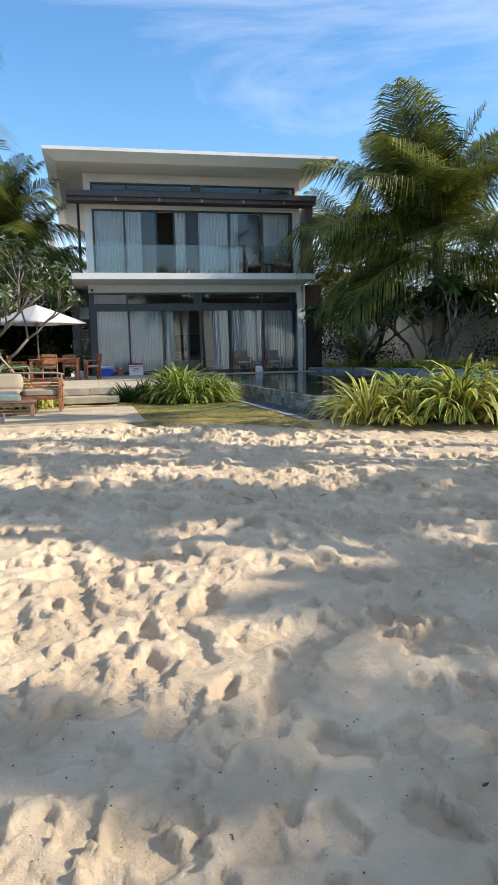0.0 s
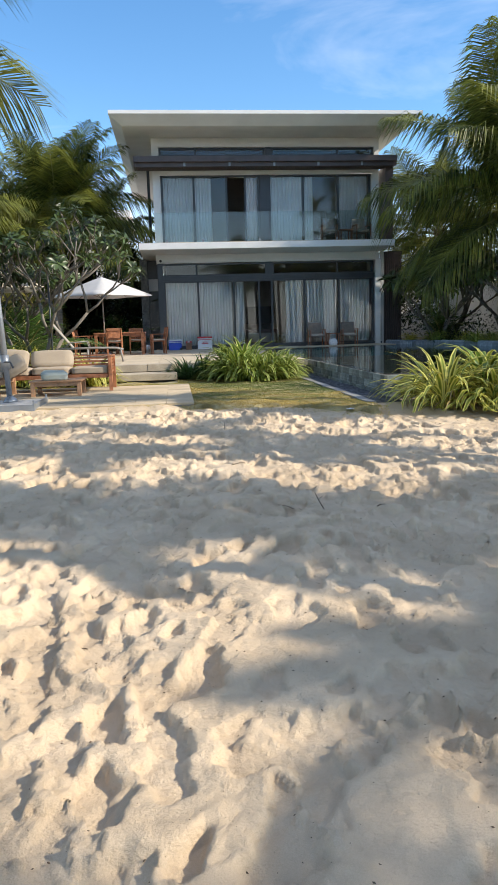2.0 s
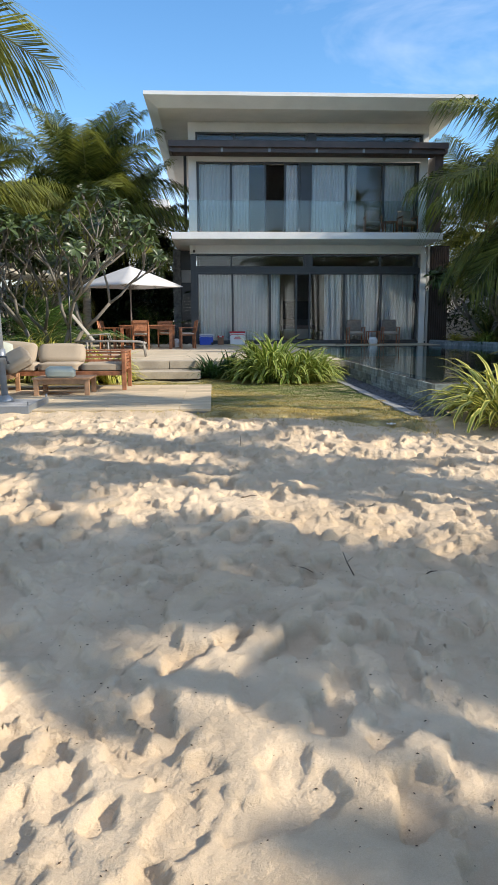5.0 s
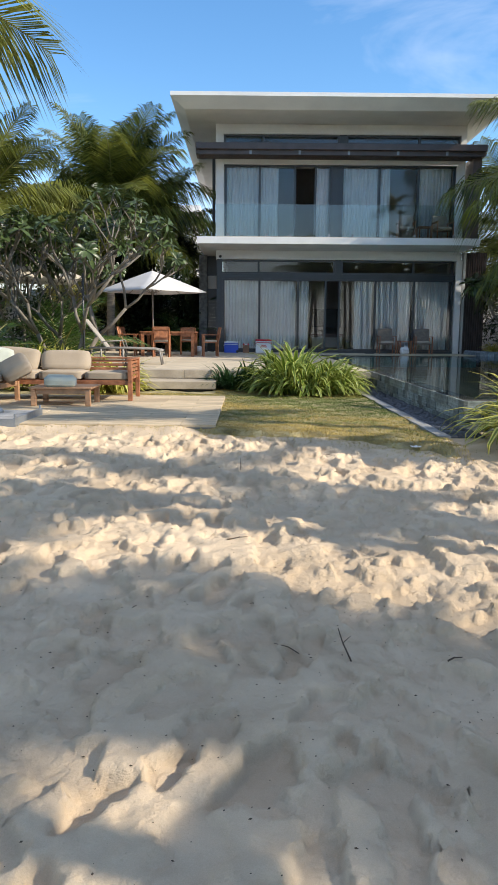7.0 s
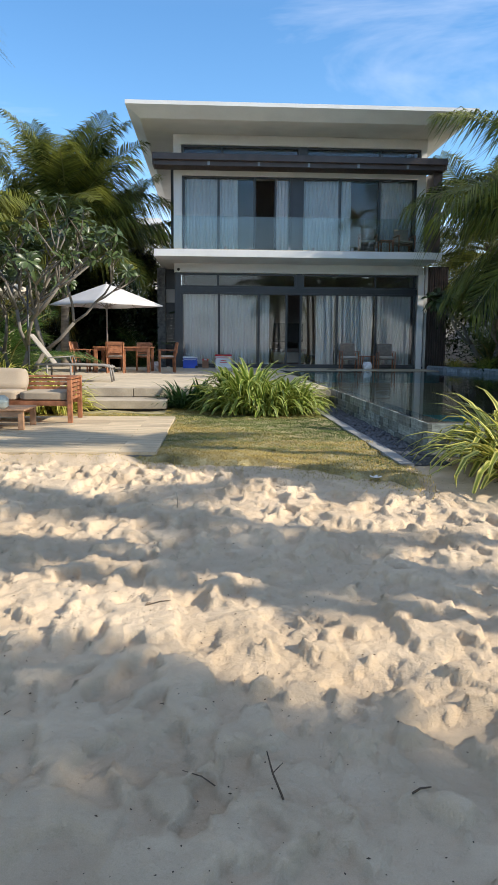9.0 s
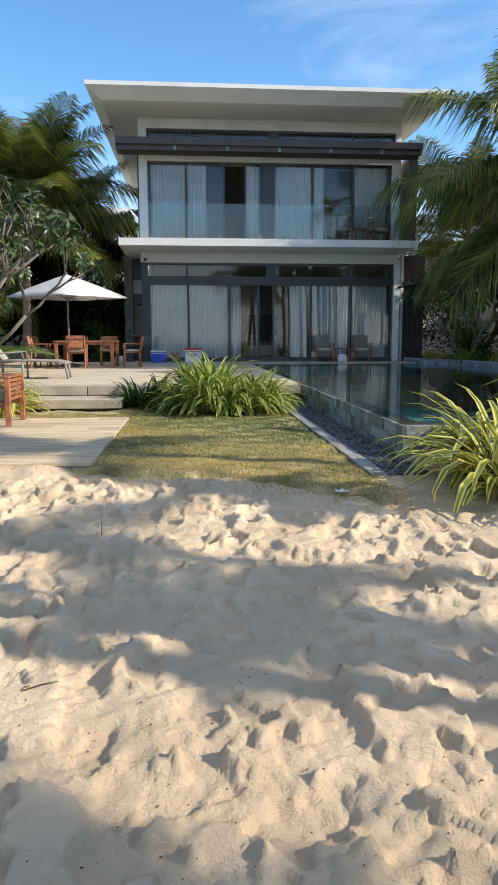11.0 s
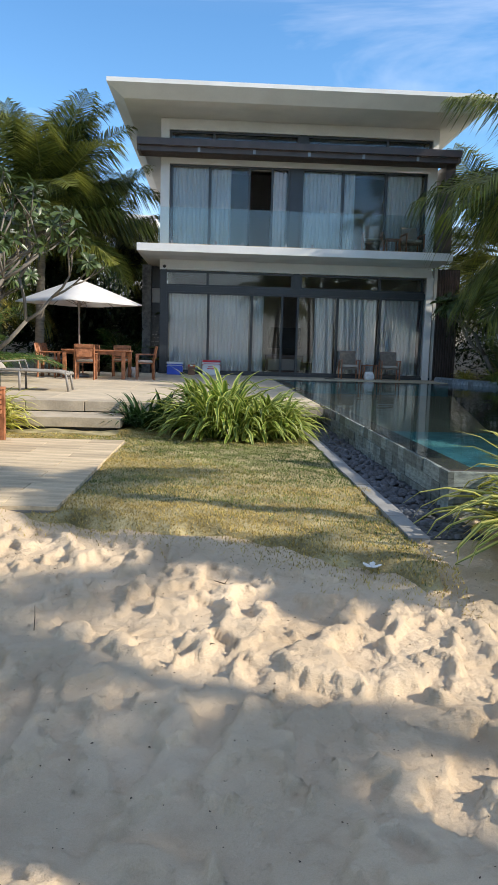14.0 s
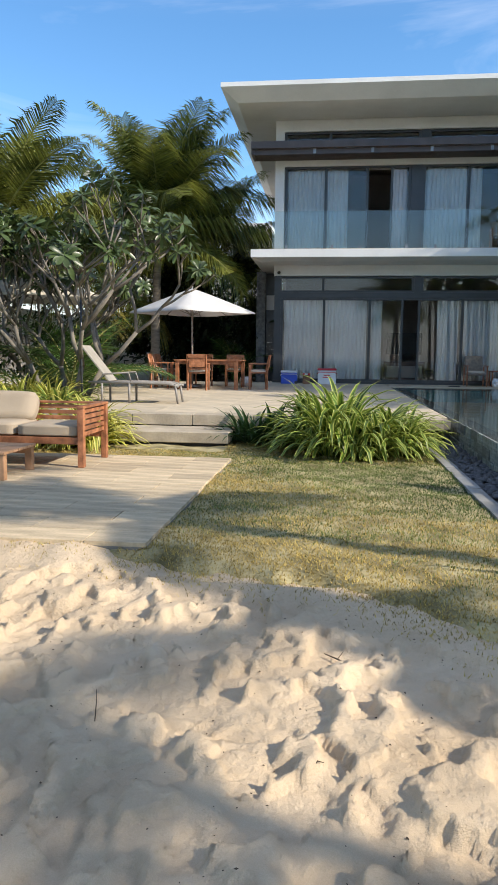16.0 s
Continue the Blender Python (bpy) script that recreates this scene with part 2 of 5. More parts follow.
PETAL = material("white_petal", (0.78, 0.76, 0.70), rough=0.7, vary=0.05)
# leaf colour set near black to deepen the shaded hollow behind the terrace
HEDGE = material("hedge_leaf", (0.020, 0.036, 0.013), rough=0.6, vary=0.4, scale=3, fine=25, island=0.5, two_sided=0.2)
BROADLEAF = material("broad_leaf", (0.06, 0.13, 0.025), rough=0.4, vary=0.35, scale=3, fine=25, island=0.4, two_sided=0.3)
STRAP = strap_material("variegated_leaf", (0.11, 0.185, 0.025), (0.50, 0.52, 0.13), 0.55)
STRAPDARK = strap_material("dark_strap_leaf", (0.035, 0.085, 0.022), (0.05, 0.11, 0.03), 0.7)
# yellow copy of the strap leaf: sunlight put into the leaf colour
STRAPSUN = strap_material("sunlit_strap_leaf", (0.22, 0.26, 0.03), (0.70, 0.64, 0.17), 0.38)
STRAPDRY = strap_material("dry_strap_leaf", (0.24, 0.18, 0.07), (0.34, 0.27, 0.11), 0.6)
GRASS = material("lawn_grass", (0.08, 0.14, 0.02), rough=0.6, vary=0.3, scale=0.9, fine=8, island=0.4, two_sided=0.25, tint=(0.15, 0.18, 0.04))
DRYGRASS = material("dry_grass", (0.46, 0.335, 0.10), rough=0.8, vary=0.25, scale=1.2, fine=8, island=0.45, two_sided=0.2)
TURF = material("turf_soil", (0.24, 0.19, 0.075), rough=1.0, vary=0.35, scale=3.5, fine=60, bump=0.6, tint=(0.36, 0.30, 0.16))
TWIG = material("twig", (0.10, 0.065, 0.04), rough=0.9, vary=0.3, scale=10)
SEA = material("sea", (0.05, 0.14, 0.17), rough=0.15, vary=0.2, scale=0.05, fine=0.6, bump=0.5)


def water_material():
    m = bpy.data.materials.new("pool_water")
    m.use_nodes = True
    n, l = m.node_tree.nodes, m.node_tree.links
    n.remove(n["Principled BSDF"])
    tr, gl, mx, fr = (n.new("ShaderNodeBsdfTransparent"), n.new("ShaderNodeBsdfGlossy"), n.new("ShaderNodeMixShader"), n.new("ShaderNodeFresnel"))
    tr.inputs["Color"].default_value = (0.78, 0.95, 0.96, 1)
    gl.inputs["Roughness"].default_value = 0.015
    fr.inputs["IOR"].default_value = 1.33
    tc, mp, nz, bp = n.new("ShaderNodeTexCoord"), n.new("ShaderNodeMapping"), n.new("ShaderNodeTexNoise"), n.new("ShaderNodeBump")
    mp.inputs["Scale"].default_value = (0.6, 1.6, 1)
    nz.inputs["Scale"].default_value, nz.inputs["Detail"].default_value = 1.8, 3
    bp.inputs["Strength"].default_value, bp.inputs["Distance"].default_value = 0.10, 0.05
    l.new(tc.outputs["Object"], mp.inputs["Vector"])
    l.new(mp.outputs["Vector"], nz.inputs["Vector"])
    l.new(nz.outputs["Fac"], bp.inputs["Height"])
    l.new(bp.outputs["Normal"], gl.inputs["Normal"])
    l.new(bp.outputs["Normal"], fr.inputs["Normal"])
    l.new(fr.outputs[0], mx.inputs[0])
    l.new(tr.outputs[0], mx.inputs[1])
    l.new(gl.outputs[0], mx.inputs[2])
    l.new(mx.outputs[0], n["Material Output"].inputs["Surface"])
    return m


WATER = water_material()


# ---- mesh helpers ----
class Mesh:
    """Gathers vertices and faces of one part."""

    def __init__(self):
        self.v, self.f, self.uv = [], [], []

    def box(self, x0, x1, y0, y1, z0, z1, m=None):
        k = len(self.v)
        pts = [Vector((x, y, z)) for z in (z0, z1) for y in (y0, y1) for x in (x0, x1)]
        self.v += [(m @ p if m else p) for p in pts]
        self.f += [tuple(k + i for i in q) for q in ((0, 2, 3, 1), (4, 5, 7, 6), (0, 1, 5, 4), (2, 6, 7, 3), (0, 4, 6, 2), (1, 3, 7, 5))]
        return self

    def tube(self, pts, radii, n=8, cap=True):
        k, rings = len(self.v), len(pts)
        pts = [Vector(p) for p in pts]
        for i, p in enumerate(pts):
            d = (pts[min(i + 1, rings - 1)] - pts[max(i - 1, 0)]).normalized()
            side = d.cross(Vector((0, 0, 1)) if abs(d.z) < 0.95 else Vector((1, 0, 0))).normalized()
            up = side.cross(d)
            for j in range(n):
                a = 2 * math.pi * j / n
                self.v.append(p + (side * math.cos(a) + up * math.sin(a)) * radii[i])
        for i in range(rings - 1):
            for j in range(n):
                a, b = k + i * n + j, k + i * n + (j + 1) % n
                self.f.append((a, b, b + n, a + n))
        if cap:
            self.f.append(tuple(k + j for j in reversed(range(n))))
            self.f.append(tuple(k + (rings - 1) * n + j for j in range(n)))
        return self

    def grid(self, rows):
        k, w = len(self.v), len(rows[0])
        for r in rows:
            self.v += [Vector(p) for p in r]
        for i in range(len(rows) - 1):
            for j in range(w - 1):
                a = k + i * w + j
                self.f.append((a, a + 1, a + w + 1, a + w))
        return self

    def data(self, name, mat, smooth=False, bevel=0.0):
        me = bpy.data.meshes.new(name)
        me.from_pydata([tuple(p) for p in self.v], [], self.f)
        if bevel:
            bm = bmesh.new()
            bm.from_mesh(me)
            bmesh.ops.bevel(bm, geom=bm.edges[:], offset=bevel, segments=2, affect="EDGES", profile=0.6)
            bm.to_mesh(me)
            bm.free()
        if smooth:
            me.polygons.foreach_set("use_smooth", [True] * len(me.polygons))
        me.materials.append(mat)
        return me


def put(name, m, mat, parent=None, label="", smooth=False, bevel=0.0):
    """Links a gathered mesh as one object, under a thing or a part."""
    ob = new(name, m.data(name, mat, smooth, bevel) if isinstance(m, Mesh) else m)
    ob.parent = parent
    return tagged(ob, label)


def thing(name, label, category, group="", at=None, kind=""):
    ob = new(name)
    ob.empty_display_size = 0.1
    if at is not None:
        ob.matrix_basis = at
    return tagged(ob, label, category, group, kind)


def structure(name, m, mat, label, category, bevel=0.0, smooth=False):
    return tagged(put(name, m, mat, None, "", smooth, bevel), label, category, kind="structure")


def soft_box(w, d, h, r=0.35, n=7, sag=0.0, seed=0):
    """A pillow or cushion: a box whose faces swell and whose edges are round."""
    rnd = random.Random(seed)
    bm = bmesh.new()
    bmesh.ops.create_cube(bm, size=2)
    bmesh.ops.subdivide_edges(bm, edges=bm.edges[:], cuts=n, use_grid_fill=True)
    ph = rnd.random() * 6
    for v in bm.verts:
        x, y, z = v.co
        k = 1 - r * 0.22 * (x * x * y * y) - r * 0.10 * (x ** 4 + y ** 4)
        q = max(abs(x), abs(y))
        edge = max(0.0, (q - 0.72) / 0.28)
        zz = z * (1 - 0.55 * edge ** 2 * r / 0.35)
        wrinkle = 0.03 * math.sin(5 * x + ph) * math.sin(4 * y - ph) * (1 - edge)
        v.co = (x * w / 2 * k, y * d / 2 * k, (zz + wrinkle - sag * (1 - x * x) * 0.2) * h / 2)
    me = bpy.data.meshes.new("cushion")
    bm.to_mesh(me)
    bm.free()
    me.polygons.foreach_set("use_smooth", [True] * len(me.polygons))
    return me


# ---- ground: one sheet, sand in front, reaching the horizon ----
DECK = 0.33


def steps_axis(lo, hi, step, far_lo, far_hi):
    mid = list(np.arange(lo, hi + 1e-6, step))
    out, x, s = [], lo, step
    while x > far_lo:
        s *= 1.35
        x -= s
        out.append(max(x, far_lo))
    low = out[::-1]
    out, x, s = [], mid[-1], step
    while x < far_hi:
        s *= 1.35
        x += s
        out.append(min(x, far_hi))
    return np.array(low + mid + out)


def smooth_noise(shape_x, shape_y, wave, rng):
    """Soft random relief with one wavelength on the grid of coordinates."""
    out = np.zeros((len(shape_y), len(shape_x)))
    for _ in range(14):
        a, k = rng.uniform(0, 2 * np.pi), 2 * np.pi / (wave * rng.uniform(0.7, 1.5))
        out += np.sin(k * (np.cos(a) * shape_x[None, :] + np.sin(a) * shape_y[:, None]) + rng.uniform(0, 6.28))
    return out / 14 ** 0.5


def lawn_front(x):
    """The ragged line where the lawn gives way to sand."""
    return 1.05 - 0.02 * x - 0.15 * np.clip(x, 0, 4) ** 2 + 0.05 * np.sin(5 * x) + 0.04 * np.sin(13 * x) + 0.03 * np.sin(31 * x + 1)


def build_ground():
    rng = np.random.default_rng(7)
    xs = steps_axis(-3.4, 5.8, 0.0142, -900, 900)
    ys = steps_axis(-9.7, 1.6, 0.0142, -900, 900)
    near = np.clip(np.minimum(xs + 3.4, 5.8 - xs) / 1.0, 0, 1)[None, :] * np.clip(np.minimum(ys + 9.7, 2.2 - ys) / 1.2, 0, 1)[:, None]
    slope = np.where(ys < 0.6, -0.030 - 0.056 * np.maximum(0, 0.6 - ys), -0.065)
    slope = np.where(ys < -14, np.maximum(-0.030 - 0.056 * 14.6 - 0.07 * (-14 - ys), -4.0), slope)
    z = np.repeat(slope[:, None], len(xs), 1)
    relief = 0.012 * smooth_noise(xs, ys, 1.7, rng) + 0.006 * smooth_noise(xs, ys, 0.62, rng) + 0.003 * smooth_noise(xs, ys, 0.24, rng) + 0.0022 * smooth_noise(xs, ys, 0.11, rng)
    relief -= 0.007 * np.abs(smooth_noise(xs, ys, 0.75, rng)) + 0.005 * np.abs(smooth_noise(xs, ys, 0.26, rng)) - 0.009
    trodden = smooth_noise(xs, ys, 1.5, rng)
    amount = np.clip((0.9 - ys) / 1.5, 0, 1)[:, None]
    z += relief * near * amount
    pits, rims = np.zeros_like(z), np.zeros_like(z)
    # trodden pits: each a heel-to-toe hollow with a pushed-up rim
    for n in range(3700):
        cx, cy = rng.uniform(-3.3, 5.7), rng.uniform(-9.6, 0.7)
        if n % 3 == 0:                       # lanes where people walk to and from the lawn
            lane = rng.integers(0, 4)
            cx = (0.2, 1.6, 2.4, 0.9)[lane] + 0.28 * rng.standard_normal() + (0.10, -0.05, 0.02, -0.12)[lane] * cy
        size = rng.uniform(0.55, 1.2) if n % 8 else rng.uniform(1.1, 1.5)
        a = rng.normal(1.45, 0.45) if n % 4 else rng.uniform(0, 3.14)
        wl_, ws_ = 0.125 * size, 0.066 * size
        deep = rng.uniform(0.018, 0.060) * size ** 0.7
        i0, i1 = np.searchsorted(xs, (cx - 0.5, cx + 0.5))
        j0, j1 = np.searchsorted(ys, (cy - 0.5, cy + 0.5))
        if i1 - i0 < 3 or j1 - j0 < 3 or trodden[min(j0 + 20, len(ys) - 1), min(i0 + 20, len(xs) - 1)] < rng.normal(-1.6, 0.5):
            continue
        dx, dy = xs[None, i0:i1] - cx, ys[j0:j1, None] - cy
        u, v = dx * np.cos(a) + dy * np.sin(a), -dx * np.sin(a) + dy * np.cos(a)
        r = np.sqrt((u / wl_) ** 2 + (v / ws_) ** 2)
        r = r * (1 + 0.16 * np.sin(3 * np.arctan2(v, u) + 6 * size) + 0.10 * np.sin(7 * np.arctan2(v, u) + 40 * size))
        pit = -deep * (1 / (1 + np.exp(np.clip((r - 1.0) * 32.0, -40, 40))))
        rim = 0.15 * deep * np.exp(-((r - 1.55) / 0.42) ** 2) * (1 + 0.6 * np.sign(u) * np.clip(np.abs(u) / wl_, 0, 1))
        pits[j0:j1, i0:i1] = np.minimum(pits[j0:j1, i0:i1], pit)
        rims[j0:j1, i0:i1] = np.maximum(rims[j0:j1, i0:i1], rim)
    turf_front = lawn_front(xs)[None, :]
    fade = np.clip((turf_front - 0.02 - ys[:, None]) / 0.55, 0, 1)
    z += (pits + rims) * fade
    z += np.where(xs[None, :] < 2.9, 0.006, 0.0) * np.clip(1 - np.abs(ys[:, None] - turf_front + 0.25) / 0.6, 0, 1)
    crumbs = (rng.random(z.shape) > 0.98) * rng.uniform(0.002, 0.009, z.shape)
    grain = rng.standard_normal(z.shape) * 0.0011 + crumbs * fade
    z += grain * near * amount
    # sand blown up against the paving's front
    spill = (0.069 + 0.007 * np.sin(9 * xs) + 0.006 * np.sin(23 * xs + 1))[None, :] * np.exp(-((ys - 1.07) / 0.33) ** 2)[:, None]
    z = np.where(ys[:, None] > 0.6, z + spill * np.clip((0.42 - xs) / 0.3, 0, 1)[None, :], z + 0.13 * spill * np.clip((0.42 - xs) / 0.3, 0, 1)[None, :])
    # hollow for the pool basin
    inside = ((xs > 3.1) & (xs < 12.0))[None, :] & ((ys > 1.7) & (ys < 17.5))[:, None]
    z = np.where(inside, -2.2, z)
    ny, nx = z.shape
    gx, gy = np.meshgrid(xs, ys)
    co = np.stack([gx, gy, z], -1).reshape(-1, 3).astype(np.float32)
    idx = np.arange(ny * nx).reshape(ny, nx)
    quads = np.stack([idx[:-1, :-1], idx[:-1, 1:], idx[1:, 1:], idx[1:, :-1]], -1).reshape(-1, 4)
    me = bpy.data.meshes.new("ground")
    me.vertices.add(len(co))
    me.vertices.foreach_set("co", co.ravel())
    me.loops.add(quads.size)
    me.loops.foreach_set("vertex_index", quads.ravel().astype(np.int32))
    me.polygons.add(len(quads))
    me.polygons.foreach_set("loop_start", np.arange(0, quads.size, 4, dtype=np.int32))
    me.polygons.foreach_set("use_smooth", np.ones(len(quads), dtype=bool))
    me.update(calc_edges=True)
    me.materials.append(SAND)
    tagged(new("ground", me), "pale trampled beach sand with many footprints", "sand", kind="structure")
    return xs, ys, z


GX, GY, GZ = build_ground()


def ground_z(x, y):
    i, j = min(max(int(np.searchsorted(GX, x)), 0), len(GX) - 1), min(max(int(np.searchsorted(GY, y)), 0), len(GY) - 1)
    return float(GZ[j, i])


structure("water", Mesh().box(-900, 900, -900, -34, -2.6, -2.45), SEA, "calm blue-green sea beyond the beach", "sea")


def turf_z(x, y):
    """The lawn's surface; it runs further out towards the pool and dips under the sand."""
    front = float(lawn_front(x))
    lump = 0.008 * math.sin(7 * x + 3 * y) + 0.006 * math.sin(11 * y - 5 * x) + 0.004 * math.sin(23 * x + 17 * y)
    return -0.012 + lump - 0.7 * min(1, max(0, (front + 0.1 - y) / 1.0)) ** 1.3


def build_turf():
    xs, ys = np.arange(-4.5, 2.88, 0.05), np.arange(-1.2, 7.25, 0.05)
    structure("lawn_soil", Mesh().grid([[(x, y, turf_z(x, y)) for x in xs] for y in ys]), TURF, "thin brown-green turf at the lawn's foot", "lawn", smooth=True)


build_turf()


# ---- house ----
FY = 20.0                                   # glass plane of the front
house = thing("house", "white two-storey modern villa with charcoal glazing and flat overhanging roof", "house")

roof = Mesh()
ox0, ox1, oy0, oy1 = -1.69, 9.69, 17.72, 34.0
ix0, ix1, iy0, iy1 = -1.27, 9.27, 18.22, 33.6
for x0, x1, y0, y1, zz in ((ox0, ox1, oy0, oy1, 8.78), (ox0, ox1, oy0, oy1, 8.66), (ix0, ix1, iy0, iy1, 8.38)):
    roof.v += [Vector((x0, y0, zz)), Vector((x1, y0, zz)), Vector((x1, y1, zz)), Vector((x0, y1, zz))]
roof.f = [(0, 1, 2, 3), (11, 10, 9, 8)] + [(b + i, a + i, a + (i + 1) % 4, b + (i + 1) % 4)[::-1] for a, b in ((0, 4), (4, 8)) for i in range(4)]
put("roof", roof, WHITE, house, "white flat roof with a thin bright edge and bevelled fascia")

put("wall", Mesh().box(-0.29, 8.65, FY - 0.14, FY + 0.5, 7.02, 7.72), WHITE, house, "white rendered portal round the upper windows")
put("wall", Mesh().box(-0.29, 8.65, FY - 0.14, FY + 0.5, 8.04, 8.376), WHITE, house, "white rendered portal round the upper windows")
put("wall", Mesh().box(-0.29, -0.004, FY - 0.14, FY + 0.5, 4.34, 7.02), WHITE, house, "white rendered portal round the upper windows")
put("wall", Mesh().box(8.36, 8.65, FY - 0.14, FY + 0.5, 4.34, 7.02), WHITE, house, "white rendered portal round the upper windows")
put("wall", Mesh().box(-0.29, -0.02, FY - 0.14, FY + 0.5, 7.72, 8.04), WHITE, house, "white rendered portal round the upper windows")
put("wall", Mesh().box(8.46, 8.65, FY - 0.14, FY + 0.5, 7.72, 8.04), WHITE, house, "white rendered portal round the upper windows")
put("wall", Mesh().box(-0.27, -0.05, FY + 0.52, 33.0, 4.34, 8.376), GREYPAINT, house)
put("wall", Mesh().box(8.42, 8.64, FY + 0.52, 33.0, 4.34, 8.30), GREYPAINT, house)
put("wall", Mesh().box(-0.05, 8.42, 32.8, 33.0, 0.3, 8.30), GREYPAINT, house)
put("wall", Mesh().box(8.60, 8.80, FY + 0.3, 33.0, DECK, 4.0), GREYPAINT, house)
put("wall", Mesh().box(-0.29, 8.65, FY - 0.10, FY + 0.45, 3.70, 4.02), WHITE, house, "white beam under the balcony")
slab = Mesh()
sx0, sx1, sy0 = -0.88, 8.89, 18.50
for x0, x1, y0, zz in ((sx0, sx1, sy0, 4.32), (sx0, sx1, sy0, 4.09), (sx0 + 0.22, sx1 - 0.22, sy0 + 0.4, 4.025)):
    slab.v += [Vector((x0, y0, zz)), Vector((x1, y0, zz)), Vector((x1, 24.5, zz)), Vector((x0, 24.5, zz))]
slab.f = list(roof.f)
put("balcony_slab", slab, WHITE, house, "white balcony slab with a sunlit front edge")
put("balcony_floor", Mesh().box(-0.25, 8.6, 18.6, FY - 0.15, 4.325, 4.345), DECKSTONE, house)
put("column", Mesh().box(8.515, 8.74, FY - 0.12, FY + 0.28, DECK, 3.70), WHITE, house, "white square column at the corner", bevel=0.008)
put("column", Mesh().box(8.80, 8.90, FY + 0.0, FY + 0.25, DECK, 4.02), GREYPAINT, house)
put("column", Mesh().box(-0.27, -0.06, FY - 0.08, FY + 0.3, DECK, 3.70), FRAME, house, "charcoal corner post")
put("column", Mesh().box(-0.62, -0.5, 24.0, 24.15, 4.0, 8.3), FRAME, house, "dark steel post")


def window(name, xs, z0, z1, y, opened=(), t=0.055, label=""):
    """A row of framed panes in one plane; the opened bays have no glass."""
    win = put(name, Mesh().box(xs[0] - t, xs[-1] + t, y - 0.05, y + 0.06, z0 - t, z0), FRAME, house, label or "charcoal aluminium window frame")
    put("head", Mesh().box(xs[0] - t, xs[-1] + t, y - 0.05, y + 0.06, z1, z1 + t), FRAME, win)
    for x in xs:
        put("mullion", Mesh().box(x - t / 2 - 0.008, x + t / 2 + 0.008, y - 0.045, y + 0.055, z0, z1), FRAME, win)
    for i in range(len(xs) - 1):
        if i in opened:
            continue
        off = 0.018 * (i % 2)
        p = put("pane", Mesh().box(xs[i] + t / 2, xs[i + 1] - t / 2, y + off, y + off + 0.008, z0, z1), GLASS, win, "clear reflecting glass")
        p.visible_shadow = False
    return win


window("sliding_door", [-0.03, 1.31, 2.74, 3.75, 4.27, 5.59, 7.02, 8.43], 0.47, 2.95, FY, opened=(3,), label="row of charcoal sliding glass doors, one ajar")
put("transom_beam", Mesh().box(-0.27, 8.50, FY - 0.075, FY + 0.2, 3.006, 3.19), FRAME, house, "charcoal beam above the doors")
window("window", [-0.10, 1.27, 4.05], 3.25, 3.62, FY)
window("window", [4.33, 6.96, 8.40], 3.25, 3.62, FY)
put("mullion", Mesh().box(4.085, 4.295, FY - 0.07, FY + 0.2, 3.19, 3.69), FRAME, house)
window("window", [0.05, 1.28, 2.56, 3.30, 3.84], 4.50, 6.96, FY, opened=(2,), label="charcoal sliding window, one leaf pushed open")
window("window", [4.27, 5.61, 7.02, 8.31], 4.50, 6.96, FY)
put("mullion", Mesh().box(3.88, 4.235, FY - 0.08, FY + 0.25, 4.35, 7.01), FRAME, house, "broad charcoal post")
window("window", [0.02, 1.4, 4.1], 7.78, 7.98, FY)
window("window", [4.4, 7.0, 8.42], 7.78, 7.98, FY)
put("mullion", Mesh().box(4.13, 4.37, FY - 0.1, FY + 0.2, 7.73, 8.05), FRAME, house)

# sun canopy of brown metal over the upper windows
can = put("canopy", Mesh().box(-0.95, 9.10, 18.86, 18.96, 7.29, 7.50), BROWN, house, "brown metal sun canopy with slats", bevel=0.01)
put("beam", Mesh().box(-0.95, 9.10, 19.74, 19.82, 7.27, 7.45), BROWN, can)
put("beam", Mesh().box(-0.95, -0.87, 18.97, 19.73, 7.15, 7.45), BROWN, can)
put("beam", Mesh().box(9.02, 9.10, 18.97, 19.73, 7.15, 7.45), BROWN, can)
for i in range(9):
    y = 18.99 + i * 0.083
    put("slat", Mesh().box(-0.86, 9.01, y, y + 0.03, 7.14, 7.30), BROWN, can)
for x in (0.9, 2.6, 4.3, 6.0, 7.7):
    put("bracket", Mesh().box(x, x + 0.08, 18.962, 18.986, 7.15, 7.285), STEEL, can)
put("fin", Mesh().box(8.76, 9.06, 19.3, 20.3, 4.33, 7.2), BROWN, house, "brown metal fin at the balcony's end")

# screen of upright slats beside the column, and the stone side wall
for i in range(9):
    x = 8.94 + i * 0.085
    put("slat", Mesh().box(x, x + 0.05, FY + 0.1, FY + 0.16, DECK, 4.0), BROWN, house)
put("wall", Mesh().box(8.92, 9.75, FY + 0.3, FY + 0.4, DECK, 4.05), DARKIN, house)
put("pier", Mesh().box(-1.02, -0.72, 21.6, 22.2, 0.0, 4.02), material("pier_stone", (0.15, 0.15, 0.145), rough=0.9, vary=0.4, scale=9, fine=40, bump=0.6), house, "grey stone-clad pier")
side = put("window", Mesh().box(-0.72, -0.27, 21.9, 21.96, 0.3, 4.0), FRAME, house, "charcoal louvred side window")
for i in range(14):
    z = 0.75 + i * 0.125
    put("louvre", Mesh().box(-0.70, -0.30, 21.80, 21.88, z, z + 0.02, None), GLASS, side)
put("panel", Mesh().box(-0.70, -0.29, 21.84, 21.88, 2.75, 3.25), GREYPAINT, side)
put("security_camera", Mesh().tube([(-0.13, FY - 0.11, 3.80), (-0.13, FY - 0.22, 3.78)], [0.05, 0.05], 10), DARKIN, house)

